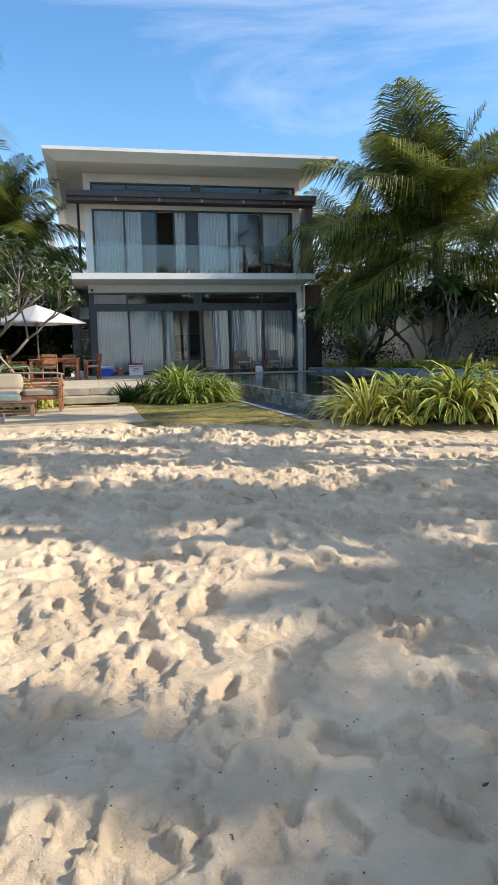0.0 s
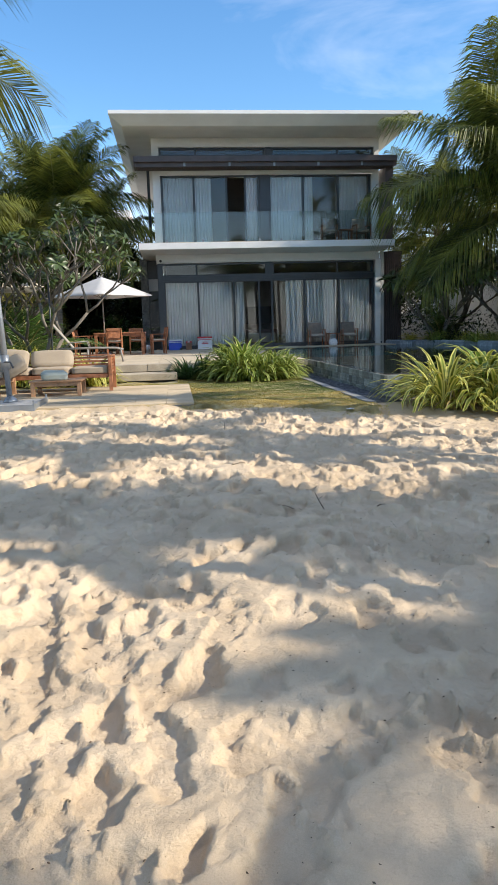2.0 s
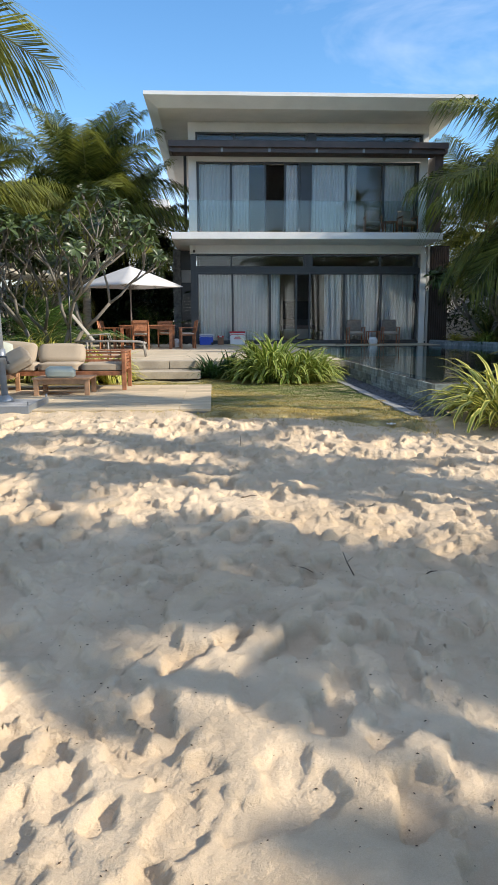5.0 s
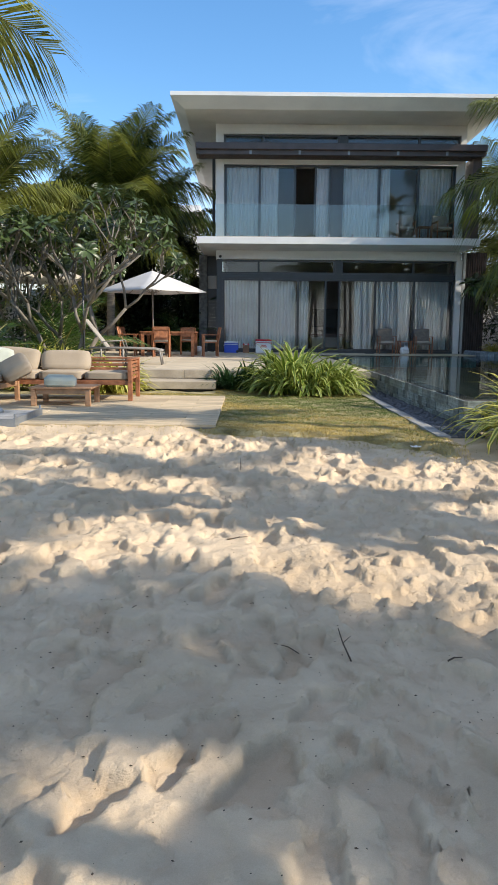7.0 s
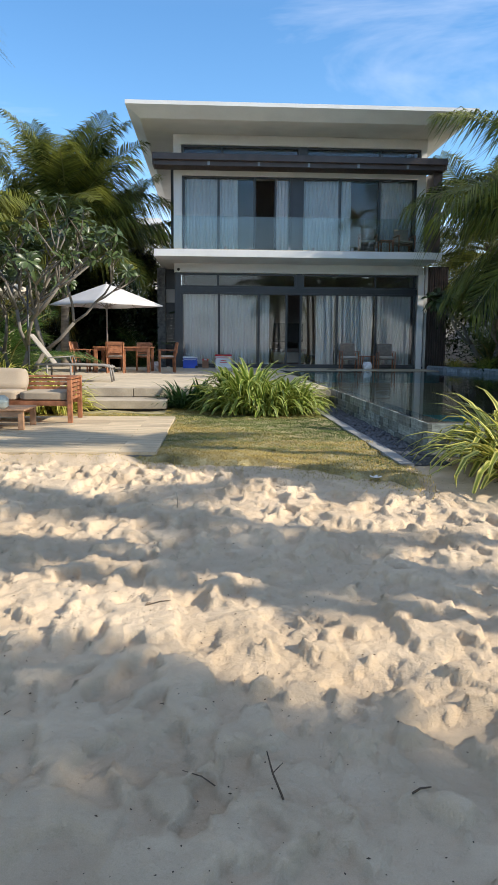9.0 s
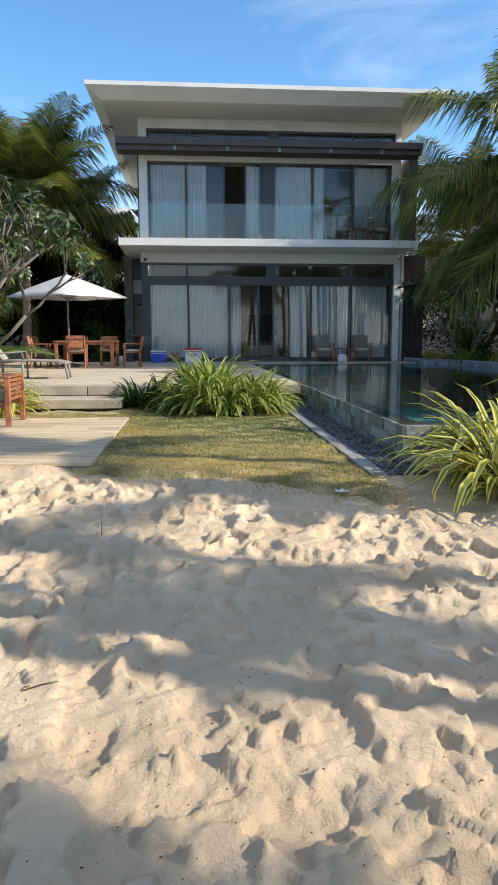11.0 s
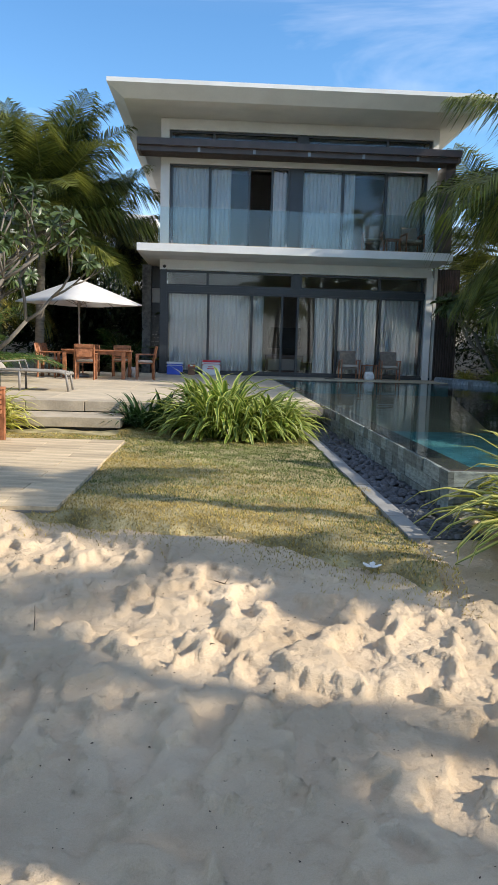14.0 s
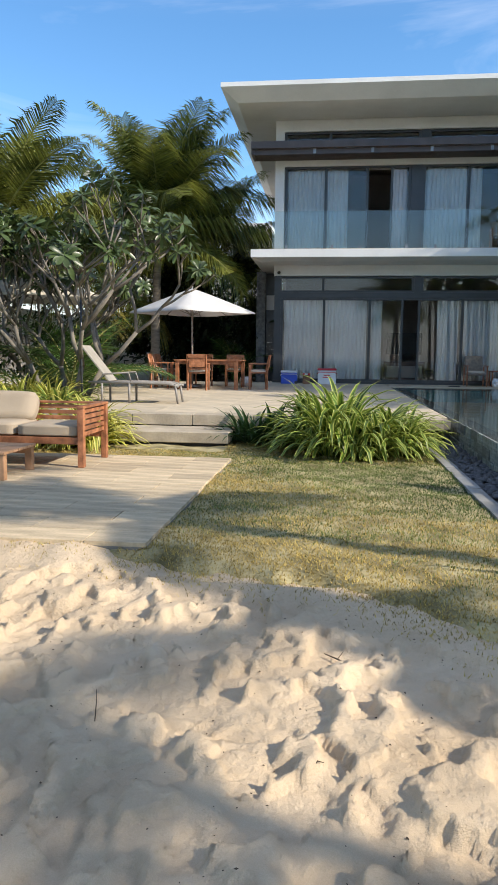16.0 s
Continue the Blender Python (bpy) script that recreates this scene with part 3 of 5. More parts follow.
# rooms behind the glass
for z0, z1 in ((DECK - 0.1, 3.66), (4.2, 8.2)):
    put("room_wall", Mesh().box(0.065, 8.295, 26.0, 26.1, z0, z1), PANEL, house)
    put("room_ceiling", Mesh().box(-0.04, 8.40, FY + 0.3, 26.0, z1, z1 + 0.03), PANEL, house)
    put("room_wall", Mesh().box(-0.04, 0.06, FY + 0.3, 26.0, z0, z1), PANEL, house)
    put("room_wall", Mesh().box(8.30, 8.40, FY + 0.3, 26.0, z0, z1), PANEL, house)
for z0 in (DECK - 0.02, 4.34):
    put("room_floor", Mesh().box(0.065, 8.295, FY + 0.12, 26.0, z0 - 0.05, z0), DARKIN, house)


def curtain(x0, x1, z0, z1, y, mat, label, seed):
    rnd = random.Random(seed)
    n = max(10, int((x1 - x0) / 0.022))
    rows = []
    amp = [0.5 + 0.5 * rnd.random() for _ in range(n // 3 + 3)]
    for k in range(7):
        s = k / 6
        row = []
        for i in range(n + 1):
            x = x0 + (x1 - x0) * i / n
            a = amp[i // 3]
            row.append((x + 0.012 * math.sin(3.0 * s + i), y + 0.055 * a * math.sin(2 * math.pi * (x - x0) / 0.115 + 0.5 * math.sin(2 * s)) + 0.01 * math.sin(9 * x + 4 * s),
                        z1 - (z1 - z0) * s))
        rows.append(row)
    ob = tagged(put("curtain", Mesh().grid(rows), mat, None, "", True), label, "curtain", "curtains of the villa")
    return ob


SHEER = "pale grey sheer floor-length curtain behind the glass"
for i, (a, b) in enumerate(((0.02, 1.27), (1.35, 2.68), (2.80, 3.16), (4.86, 5.52), (5.68, 6.97), (7.08, 8.36))):
    curtain(a, b, DECK + 0.03, 2.98, FY + 0.22, CURTAIN, SHEER, i)
for i, (a, b) in enumerate(((0.09, 1.24), (1.33, 1.98), (4.33, 5.57), (5.66, 6.05), (7.08, 8.27))):
    curtain(a, b, 4.37, 6.98, FY + 0.22, CURTAIN, SHEER, 20 + i)
curtain(3.32, 3.80, 4.37, 6.98, FY + 0.26, DRAPE, "dull pink drape beside the open window", 40)

# balcony glass
rail = thing("glass_balustrade", "frameless clear glass balustrade along the balcony", "balustrade")
for i in range(4):
    x0 = -0.27 + i * 2.17
    p = put("pane", Mesh().box(x0 + 0.012, x0 + 2.158, 18.70, 18.716, 4.36, 5.44), RAILGLASS, rail)
    p.visible_shadow = False
    for x in (x0 + 0.4, x0 + 1.75):
        put("clamp", Mesh().box(x, x + 0.07, 18.685, 18.732, 4.345, 4.46), STEEL, rail)

# ---- deck, steps, paving ----
deck = structure("deck", Mesh().box(-6.5, 3.28, 7.02, FY - 0.02, 0.19, DECK - 0.028), JOINT, "pale stone-paved terrace in front of the villa", "terrace")
structure("deck_by_pool", Mesh().box(3.285, 8.82, 17.95, FY - 0.02, 0.02, DECK - 0.028), JOINT, "pale stone ledge between pool and villa", "terrace")
# base coloured near black for the shade below the overhanging edge
structure("deck_base", Mesh().box(-6.5, 3.2, 7.35, FY, -0.2, 0.188), DARKIN, "near-black base with the shade under the terrace edge put into its colour", "terrace")
structure("threshold", Mesh().box(-0.3, 8.8, FY - 0.09, FY + 0.2, DECK - 0.02, 0.415), FRAME, "charcoal door threshold", "threshold")
edge = structure("deck_edge", Mesh().box(-6.5, 3.2, 7.04, 7.1, 0.192, 0.30), JOINT, "concrete edge of the terrace", "terrace")
for i in range(11):
    x = -6.5 + i * 0.88
    put("kerb_stone", Mesh().box(x, x + 0.868, 6.92, 7.32, 0.175 + 0.004 * (i % 3), DECK + 0.003), CONCRETE, edge, bevel=0.008)
# foot in near black paints the shadow gap under the tread
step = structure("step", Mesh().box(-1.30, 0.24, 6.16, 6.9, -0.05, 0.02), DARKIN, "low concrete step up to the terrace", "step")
put("tread", Mesh().box(-1.38, 0.30, 6.08, 6.9, 0.028, 0.168), CONCRETE, step, bevel=0.01)


def paving(parent, x0, x1, y0, y1, w, d, top, mat, gap=0.006, stagger=True, skip=None):
    """Rows of staggered slabs, each a piece of its own on shared meshes."""
    cache = {}
    j, y = 0, y0
    while y < y1 - 1e-6:
        dd = min(d, y1 - y)
        x = x0 - (w * (0.5 if j % 2 else 0.0) if stagger else 0)
        while x < x1 - 1e-6:
            a, b = max(x, x0), min(x + w, x1)
            if b - a > 0.08 and not (skip and skip((a + b) / 2, y + dd / 2)):
                key = (round(b - a, 3), round(dd, 3))
                if key not in cache:
                    cache[key] = Mesh().box(gap / 2, b - a - gap / 2, gap / 2, dd - gap / 2, -0.03, 0).data("slab", mat, bevel=0.003)
                ob = new("slab", cache[key])
                ob.parent = parent
                ob.location = (a, y, top + random.uniform(-0.0015, 0.0015))
            x += w
        y += d
        j += 1


terrace = structure("paving", Mesh().box(-6.0, 0.52, 1.12, 4.85, -0.10, -0.006), JOINT, "weathered beige stone paving at the sand's edge", "paving")

# ---- pool ----
pool = structure("pool", Mesh().box(3.40, 3.62, 1.37, 17.93, -0.8, 0.296), DARKIN, "raised infinity pool clad in grey-green slate", "pool")
put("wall", Mesh().box(3.62, 10.6, 1.37, 1.60, -0.8, 0.296), DARKIN, pool)
put("basin", Mesh().box(3.62, 10.9, 1.6, 17.93, -1.1, -1.0), POOLTILE, pool, "turquoise pool floor")
put("basin", Mesh().box(3.62, 8.8, 17.90, 17.945, -1.0, 0.25), POOLTILE, pool)
wat = put("water", Mesh().grid([[(x, y, 0.312) for x in np.linspace(3.372, 10.7, 12)] for y in np.linspace(1.345, 17.949, 24)]), WATER, pool, "still dark teal water to the brim", True)
wat.visible_shadow = False


def cladding(parent, p0, p1, z0, z1, courses, w, mat, proud=0.022, seed=1):
    """Split stone strips on an upright face that runs from p0 to p1 in the plan."""
    rnd = random.Random(seed)
    a, b = Vector((*p0, 0)), Vector((*p1, 0))
    d = (b - a).normalized()
    length, ang = (b - a).length, math.atan2(d.y, d.x)
    h = (z1 - z0) / courses
    meshes = [Mesh().box(0.002, w * k - 0.002, -proud * q, 0.02, 0.003, h - 0.003).data("tile", mat, bevel=0.003) for k in (0.75, 1.0, 1.3) for q in (0.6, 1.0, 1.35)]
    for c in range(courses):
        x = -rnd.random() * w * 0.5
        while x < length - 0.02:
            k = rnd.randrange(3)
            ob = new("tile", meshes[k * 3 + rnd.randrange(3)])
            ob.parent = parent
            ob.matrix_basis = Matrix.Translation(a + d * max(x, 0) + Vector((0, 0, z0 + c * h))) @ Matrix.Rotation(ang, 4, "Z")
            x += w * (0.75, 1.0, 1.3)[k]


planter_line = [(8.76, 19.2), (9.0, 17.6), (9.48, 16.1), (9.86, 13.8), (10.15, 10.5), (10.3, 6.0), (10.35, 1.6)]
planter = structure("planter", Mesh().box(10.9, 15.2, 0.2, 30.0, -0.3, 0.40), SOIL, "planting bed behind a low blue slate wall", "planter")
for i in range(len(planter_line) - 1):
    (xa, ya), (xb, yb) = planter_line[i], planter_line[i + 1]
    put("bed", Mesh().grid([[(xa, ya, 0.41), (11.2, ya, 0.42)], [(xb, yb, 0.41), (11.2, yb, 0.42)]]), SOIL, planter)
    put("wall", Mesh().grid([[(xa + 0.03, ya, -1.0), (xb + 0.03, yb, -1.0)], [(xa + 0.03, ya, 0.43), (xb + 0.03, yb, 0.43)]]), DARKIN, planter)
    put("coping", Mesh().tube([(xa + 0.05, ya, 0.435), (xb + 0.05, yb, 0.435)], [0.05, 0.05], 6), BLUETILE, planter)

kerb = structure("kerb", Mesh().box(2.885, 2.985, 0.55, 7.6, -0.1, -0.03), JOINT, "grey stone kerb along the pebble strip", "kerb")
for i in range(12):
    y = 0.5 + i * 0.6
    put("kerb_stone", Mesh().box(2.87, 3.0, y, y + 0.592, -0.08, 0.006 + 0.004 * (i % 2)), KERB, kerb, bevel=0.006)
structure("pebble_bed", Mesh().box(3.0, 3.40, 0.55, 17.9, -0.2, -0.05), DARKIN, "dark bed of the pebble strip", "gravel")

# ---- garden walls and the neighbouring building ----
structure("wall_east", Mesh().box(15.2, 15.4, -1.0, 34.0, -0.5, 3.8), GREYPAINT, "pale rendered garden wall", "garden wall")
structure("wall_east_back", Mesh().box(8.8, 15.2, 27.0, 27.2, -0.5, 3.5), GREYPAINT, "pale rendered garden wall", "garden wall")
structure("wall_west", Mesh().box(-9.2, -9.0, 6.0, 26.0, -0.5, 2.7), GREYPAINT, "pale rendered garden wall", "garden wall")
structure("wall_west_back", Mesh().box(-9.0, -1.3, 26.0, 26.2, -0.5, 2.9), GREYPAINT, "pale rendered garden wall", "garden wall")
nb = thing("neighbouring_house", "white flat-roofed house seen beyond the garden", "house")
put("wall", Mesh().box(-12.0, -2.9, 44.0, 52.0, 0, 9.0), GREYPAINT, nb)
put("roof", Mesh().box(-12.6, -2.4, 43.2, 52.6, 9.1, 9.55), WHITE, nb, "white roof slab")
for i in range(3):
    put("window", Mesh().box(-5.0 - 2.6 * i, -3.6 - 2.6 * i, 43.95, 44.05, 6.0, 8.2), FRAME, nb)


# ---- plants ----
def frond_mesh(elev, length, bend, seed, old=False, leaf=0.70, n=112, droop=0.55, width=0.032):
    """A feather leaf that leaves the crown along +x at that elevation and bends down under its weight."""
    rnd = random.Random(seed)
    m = Mesh()
    pts, tang = [Vector((0, 0, 0))], []
    steps = 14
    for i in range(steps):
        th = elev - bend * ((i + 0.5) / steps) ** 1.4
        d = Vector((math.cos(th), 0, math.sin(th)))
        tang.append(d)
        pts.append(pts[-1] + d * length / steps)
    tang.append(tang[-1])
    m.tube(pts, [0.034 * (1 - 0.88 * i / steps) + 0.003 for i in range(steps + 1)], 5, cap=False)
    stalk = len(m.f)
    for i in range(n):
        s = 0.13 + 0.87 * i / (n - 1)
        k = min(int(s * steps), steps - 1)
        q = s * steps - k
        p, t = pts[k].lerp(pts[k + 1], q), tang[k]
        up = Vector((0, 1, 0)).cross(t) * -1
        size = length * 0.335 * leaf / 0.62 * (math.sin(math.pi * (0.16 + 0.80 * s)) ** 0.75 + 0.08)
        for side in (-1, 1):
            fwd = 0.40 + 0.55 * s + rnd.uniform(-0.08, 0.08)
            d = (Vector((0, side, 0)) + t * fwd + up * rnd.uniform(0.12, 0.38)).normalized()
            ln = size * rnd.uniform(0.85, 1.08)
            drop = droop * rnd.uniform(0.6, 1.3)
            w = t * width * min(1.3, 0.3 + length / 6) * (0.7 + 0.5 * math.sin(math.pi * s))
            mid = p + d * ln * 0.5 + Vector((0, 0, -0.10 * drop * ln))
            tip = p + d * ln * 0.88 + Vector((0, 0, -0.62 * drop * ln))
            b = len(m.v)
            m.v += [p - w * 0.4, p + w * 0.4, mid + w * 0.55, mid - w * 0.55, tip]
            m.f += [(b, b + 1, b + 2, b + 3), (b + 3, b + 2, b + 4)]
    me = m.data("frond", FROND_OLD if old else FROND)
    me.materials.append(RACHIS)
    me.polygons.foreach_set("material_index", [1 if i < stalk else 0 for i in range(len(me.polygons))])
    return me


FROND_CLASSES = [(84, 0.42), (72, 0.72), (57, 0.98), (38, 1.12), (18, 1.12), (-6, 1.05), (-32, 0.75)]
FRONDS = {}


def frond_of(k, seed, length):
    key = (k, seed % 3, round(length, 1))
    if key not in FRONDS:
        e, b = FROND_CLASSES[k]
        FRONDS[key] = frond_mesh(radians(e), key[2], b, 31 * k + seed % 3, old=(k == 6), droop=0.52 + 0.15 * k)
    return FRONDS[key]


def palm(x, y, z0, crown, length, count=24, lean=(0.0, 0.0), seed=0, trunk=0.13, label="", low=6, lift=1.0):
    """A coconut palm: ringed leaning trunk, husks, and feather leaves from upright to hanging."""
    rnd = random.Random(seed)
    tree = thing("palm_tree", label or "coconut palm with arching green fronds", "palm tree", at=pose(x, y, z0))
    top = Vector((lean[0], lean[1], crown - z0))
    pts, rad = [], []
    for i in range(25):
        s = i / 24
        pts.append(Vector((top.x * s ** 1.6, top.y * s ** 1.6, top.z * s - 0.05 * (1 - s))))
        rad.append(trunk * (1.28 - 0.42 * s + 0.35 * max(0, 0.1 - s) * 10 * 0.5) * (1.05 if i % 2 else 0.97))
    put("trunk", Mesh().tube(pts, rad, 12), PALMBARK, tree, smooth=True)
    husk = Mesh()
    for i in range(14):
        a, r = i * 2.4, rnd.uniform(0.10, 0.2)
        c = top + Vector((math.cos(a) * r, math.sin(a) * r, rnd.uniform(-0.35, 0.1)))
        husk.tube([c + Vector((0, 0, -0.2)), c, c + Vector((math.cos(a) * 0.12, math.sin(a) * 0.12, 0.25))], [0.03, 0.075, 0.02], 6)
    put("husk", husk, HUSK, tree, "brown fibre round the crown", smooth=True)
    az = rnd.random() * 6.28
    for i in range(count):
        s = i / (count - 1)
        k = min(low, int(s * 6.99 * lift))
        az += 2.39996 + rnd.uniform(-0.25, 0.25)
        ob = new("frond", frond_of(k, i, length * (0.80 if k == 0 else 1.0 if k < 5 else 0.86)))
        ob.parent = tree
        ob.matrix_basis = Matrix.Translation(top + Vector((0, 0, 0.12 - 0.3 * s))) @ Matrix.Rotation(az, 4, "Z") @ Matrix.Rotation(rnd.uniform(-0.5, 0.5), 4, "X") @ Matrix.Rotation(rnd.uniform(-0.12, 0.12), 4, "Y")
    return tree


palm(-4.3, 20.4, 0.2, 5.2, 4.35, 34, (0.15, 0.1), 1, low=5, lift=0.85)
palm(-7.9, 16.0, 0.2, 4.7, 3.5, 28, (0.5, -0.2), 2, label="coconut palm with yellow-green lit fronds")
palm(-3.7, 25.4, 0.0, 5.2, 3.9, 24, (0.6, 0.0), 3, label="tall palm behind the terrace corner", low=5)
palm(-6.6, 22.0, 0.0, 4.0, 3.6, 22, (0.1, 0.0), 4)
palm(12.45, 14.6, 0.4, 4.9, 5.9, 40, (-0.06, 0.0), 5, lift=0.85, trunk=0.19, label="broad coconut palm with dense arching fronds by the pool", low=5)
palm(14.4, 7.6, 0.4, 5.4, 3.8, 22, (-0.3, 0.0), 6, trunk=0.17, low=5)
palm(12.4, 22.0, 0.4, 4.9, 4.2, 26, (-0.4, 0.0), 8, label="dark palm beside the villa", low=5)
palm(-4.9, 0.9, -0.1, 4.75, 3.9, 26, (0.1, 0.0), 7, label="palm whose fronds hang over the sand", low=5)
# unseen palms added along the plot's other side, placed to shade sand and lawn
SHADE_PALM = "slender unseen palm added at the plot's side to cast shade"
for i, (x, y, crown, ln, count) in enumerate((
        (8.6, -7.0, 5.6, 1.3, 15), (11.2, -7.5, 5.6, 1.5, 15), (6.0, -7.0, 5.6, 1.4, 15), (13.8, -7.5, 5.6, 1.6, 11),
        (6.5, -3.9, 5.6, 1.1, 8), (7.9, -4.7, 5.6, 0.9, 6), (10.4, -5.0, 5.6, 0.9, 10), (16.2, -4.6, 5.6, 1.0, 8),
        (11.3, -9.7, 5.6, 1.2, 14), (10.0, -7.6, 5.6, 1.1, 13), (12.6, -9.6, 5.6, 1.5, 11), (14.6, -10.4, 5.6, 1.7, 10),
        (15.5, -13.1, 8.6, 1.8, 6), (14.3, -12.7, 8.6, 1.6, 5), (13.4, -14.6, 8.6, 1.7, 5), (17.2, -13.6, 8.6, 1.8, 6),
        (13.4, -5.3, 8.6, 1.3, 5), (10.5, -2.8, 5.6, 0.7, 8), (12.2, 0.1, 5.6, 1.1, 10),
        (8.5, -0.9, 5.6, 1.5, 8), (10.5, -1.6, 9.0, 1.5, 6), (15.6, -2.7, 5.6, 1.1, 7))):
    palm(x, y, -0.5, crown, ln, count, (-0.2, 0.1), 40 + i, trunk=0.09, label=SHADE_PALM, low=4)
palm(-6.5, -17.5, -0.9, 6.4, 4.2, 22, (-0.5, -0.6), 15, label="palm at the top of the beach", low=5)
palm(6.5, -18.5, -0.9, 6.0, 4.2, 22, (0.5, -0.6), 16, label="palm at the top of the beach", low=5)


def rosette_mesh(seed, count=13, size=0.27, width=0.085, flower=False):
    """Blunt leathery leaves round a branch end."""
    rnd = random.Random(seed)
    m = Mesh()
    for i in range(count):
        a = i * 2.4 + rnd.uniform(-0.3, 0.3)
        el = rnd.uniform(-0.55, 0.75)
        ln, w = size * rnd.uniform(0.7, 1.15), width * rnd.uniform(0.8, 1.15)
        d = Vector((math.cos(a) * math.cos(el), math.sin(a) * math.cos(el), math.sin(el)))
        sd = Vector((-math.sin(a), math.cos(a), 0))
        rows = []
        for k, (s, ww) in enumerate(((0.08, 0.12), (0.35, 0.62), (0.68, 1.0), (0.9, 0.72), (1.0, 0.12))):
            c = d * ln * s + Vector((0, 0, -0.30 * ln * s * s))
            up = Vector((0, 0, 0.16 * w * ww))
            rows.append([c - sd * w * ww * 0.5 + up, c, c + sd * w * ww * 0.5 + up])
        m.grid(rows)
    return m.data("foliage_tuft", PLUMLEAF, smooth=True)


ROSETTES = [rosette_mesh(s, 12 + s % 4) for s in range(5)]


def blossom_mesh(seed):
    rnd = random.Random(seed)
    m = Mesh()
    for j in range(6):
        c = Vector((rnd.uniform(-0.05, 0.05), rnd.uniform(-0.05, 0.05), rnd.uniform(0.02, 0.10)))
        for i in range(5):
            a = i * 1.2566 + j
            d = Vector((math.cos(a), math.sin(a), 0.5))
            sd = Vector((-math.sin(a), math.cos(a), 0))
            b = len(m.v)
            m.v += [c, c + d * 0.022 + sd * 0.014, c + d * 0.042, c + d * 0.022 - sd * 0.014]
            m.f.append((b, b + 1, b + 2, b + 3))
    return m.data("blossom", PETAL)


BLOSSOMS = [blossom_mesh(s) for s in range(2)]


def plumeria(x, y, z0, height, spread, seed, forks=5, stems=3, flowers=6, dense=1.0, stem=0.075, leafy=1.0):
    """Candelabra branching: thick blunt limbs forking in twos and threes, leaves only at the ends."""
    rnd = random.Random(seed)
    tree = thing("plumeria_tree", "plumeria tree with bare grey forking limbs and dark leaf tufts", "tree", at=pose(x, y, z0))
    m, ends = Mesh(), []

    def grow(p, d, ln, r, level):
        bend = Vector((rnd.uniform(-0.25, 0.25), rnd.uniform(-0.25, 0.25), 0.16))
        mid = p + d * ln * 0.5
        d2 = (d + bend).normalized()
        end = mid + d2 * ln * 0.5
        m.tube([p, mid, end], [r, r * 0.9, r * 0.82], 7)
        if level == 0:
            ends.append((end, d2))
            return
        for i in range(rnd.choice((2, 2, 3))):
            a = rnd.random() * 6.28
            nd = (d2 + Vector((math.cos(a), math.sin(a), rnd.uniform(-0.1, 0.35))) * rnd.uniform(0.55, 0.95)).normalized()
            if nd.z < -0.1:
                nd.z = 0.1
            grow(end, nd, ln * rnd.uniform(0.68, 0.88), r * 0.74, level - 1)

    for i in range(stems):
        a = i * 6.28 / stems + rnd.random()
        d = Vector((math.cos(a) * spread, math.sin(a) * spread, 1)).normalized()
        grow(Vector((math.cos(a) * 0.10, math.sin(a) * 0.10, -0.08)), d, height * 0.32, stem, forks - 1)
    put("trunk", m, BARK, tree, "grey knobbly limbs", smooth=True)
    rnd.shuffle(ends)
    for i, (p, d) in enumerate(ends):
        if rnd.random() > dense:
            continue
        ob = new("foliage_tuft", ROSETTES[i % len(ROSETTES)])
        ob.parent = tree
        ob.matrix_basis = Matrix.Translation(p) @ d.to_track_quat("Z", "Y").to_matrix().to_4x4() @ Matrix.Rotation(i * 1.3, 4, "Z") @ Matrix.Scale(leafy * rnd.uniform(0.8, 1.2), 4)
        if i < flowers:
            fl = new("blossom", BLOSSOMS[i % 2])
            fl.parent = tree
            fl.location = p + d * 0.06
    return tree


plumeria(-3.25, 9.6, 0.05, 3.6, 0.66, 3, forks=6, stems=4, flowers=14, dense=0.95, stem=0.058, leafy=0.86)
plumeria(-4.9, 12.0, 0.05, 3.4, 0.5, 9, forks=6, stems=3, flowers=6, dense=0.8, stem=0.058, leafy=0.8)
plumeria(10.35, 17.6, 0.4, 3.2, 0.5, 5, forks=5, stems=3, leafy=1.45)
plumeria(11.6, 12.9, 0.4, 3.2, 0.5, 6, forks=5, stems=3, leafy=1.45)
plumeria(12.4, 16.0, 0.4, 3.4, 0.5, 7, forks=5, stems=3, leafy=1.45)
plumeria(11.9, 20.4, 0.4, 3.4, 0.5, 8, forks=5, stems=3, leafy=1.45)


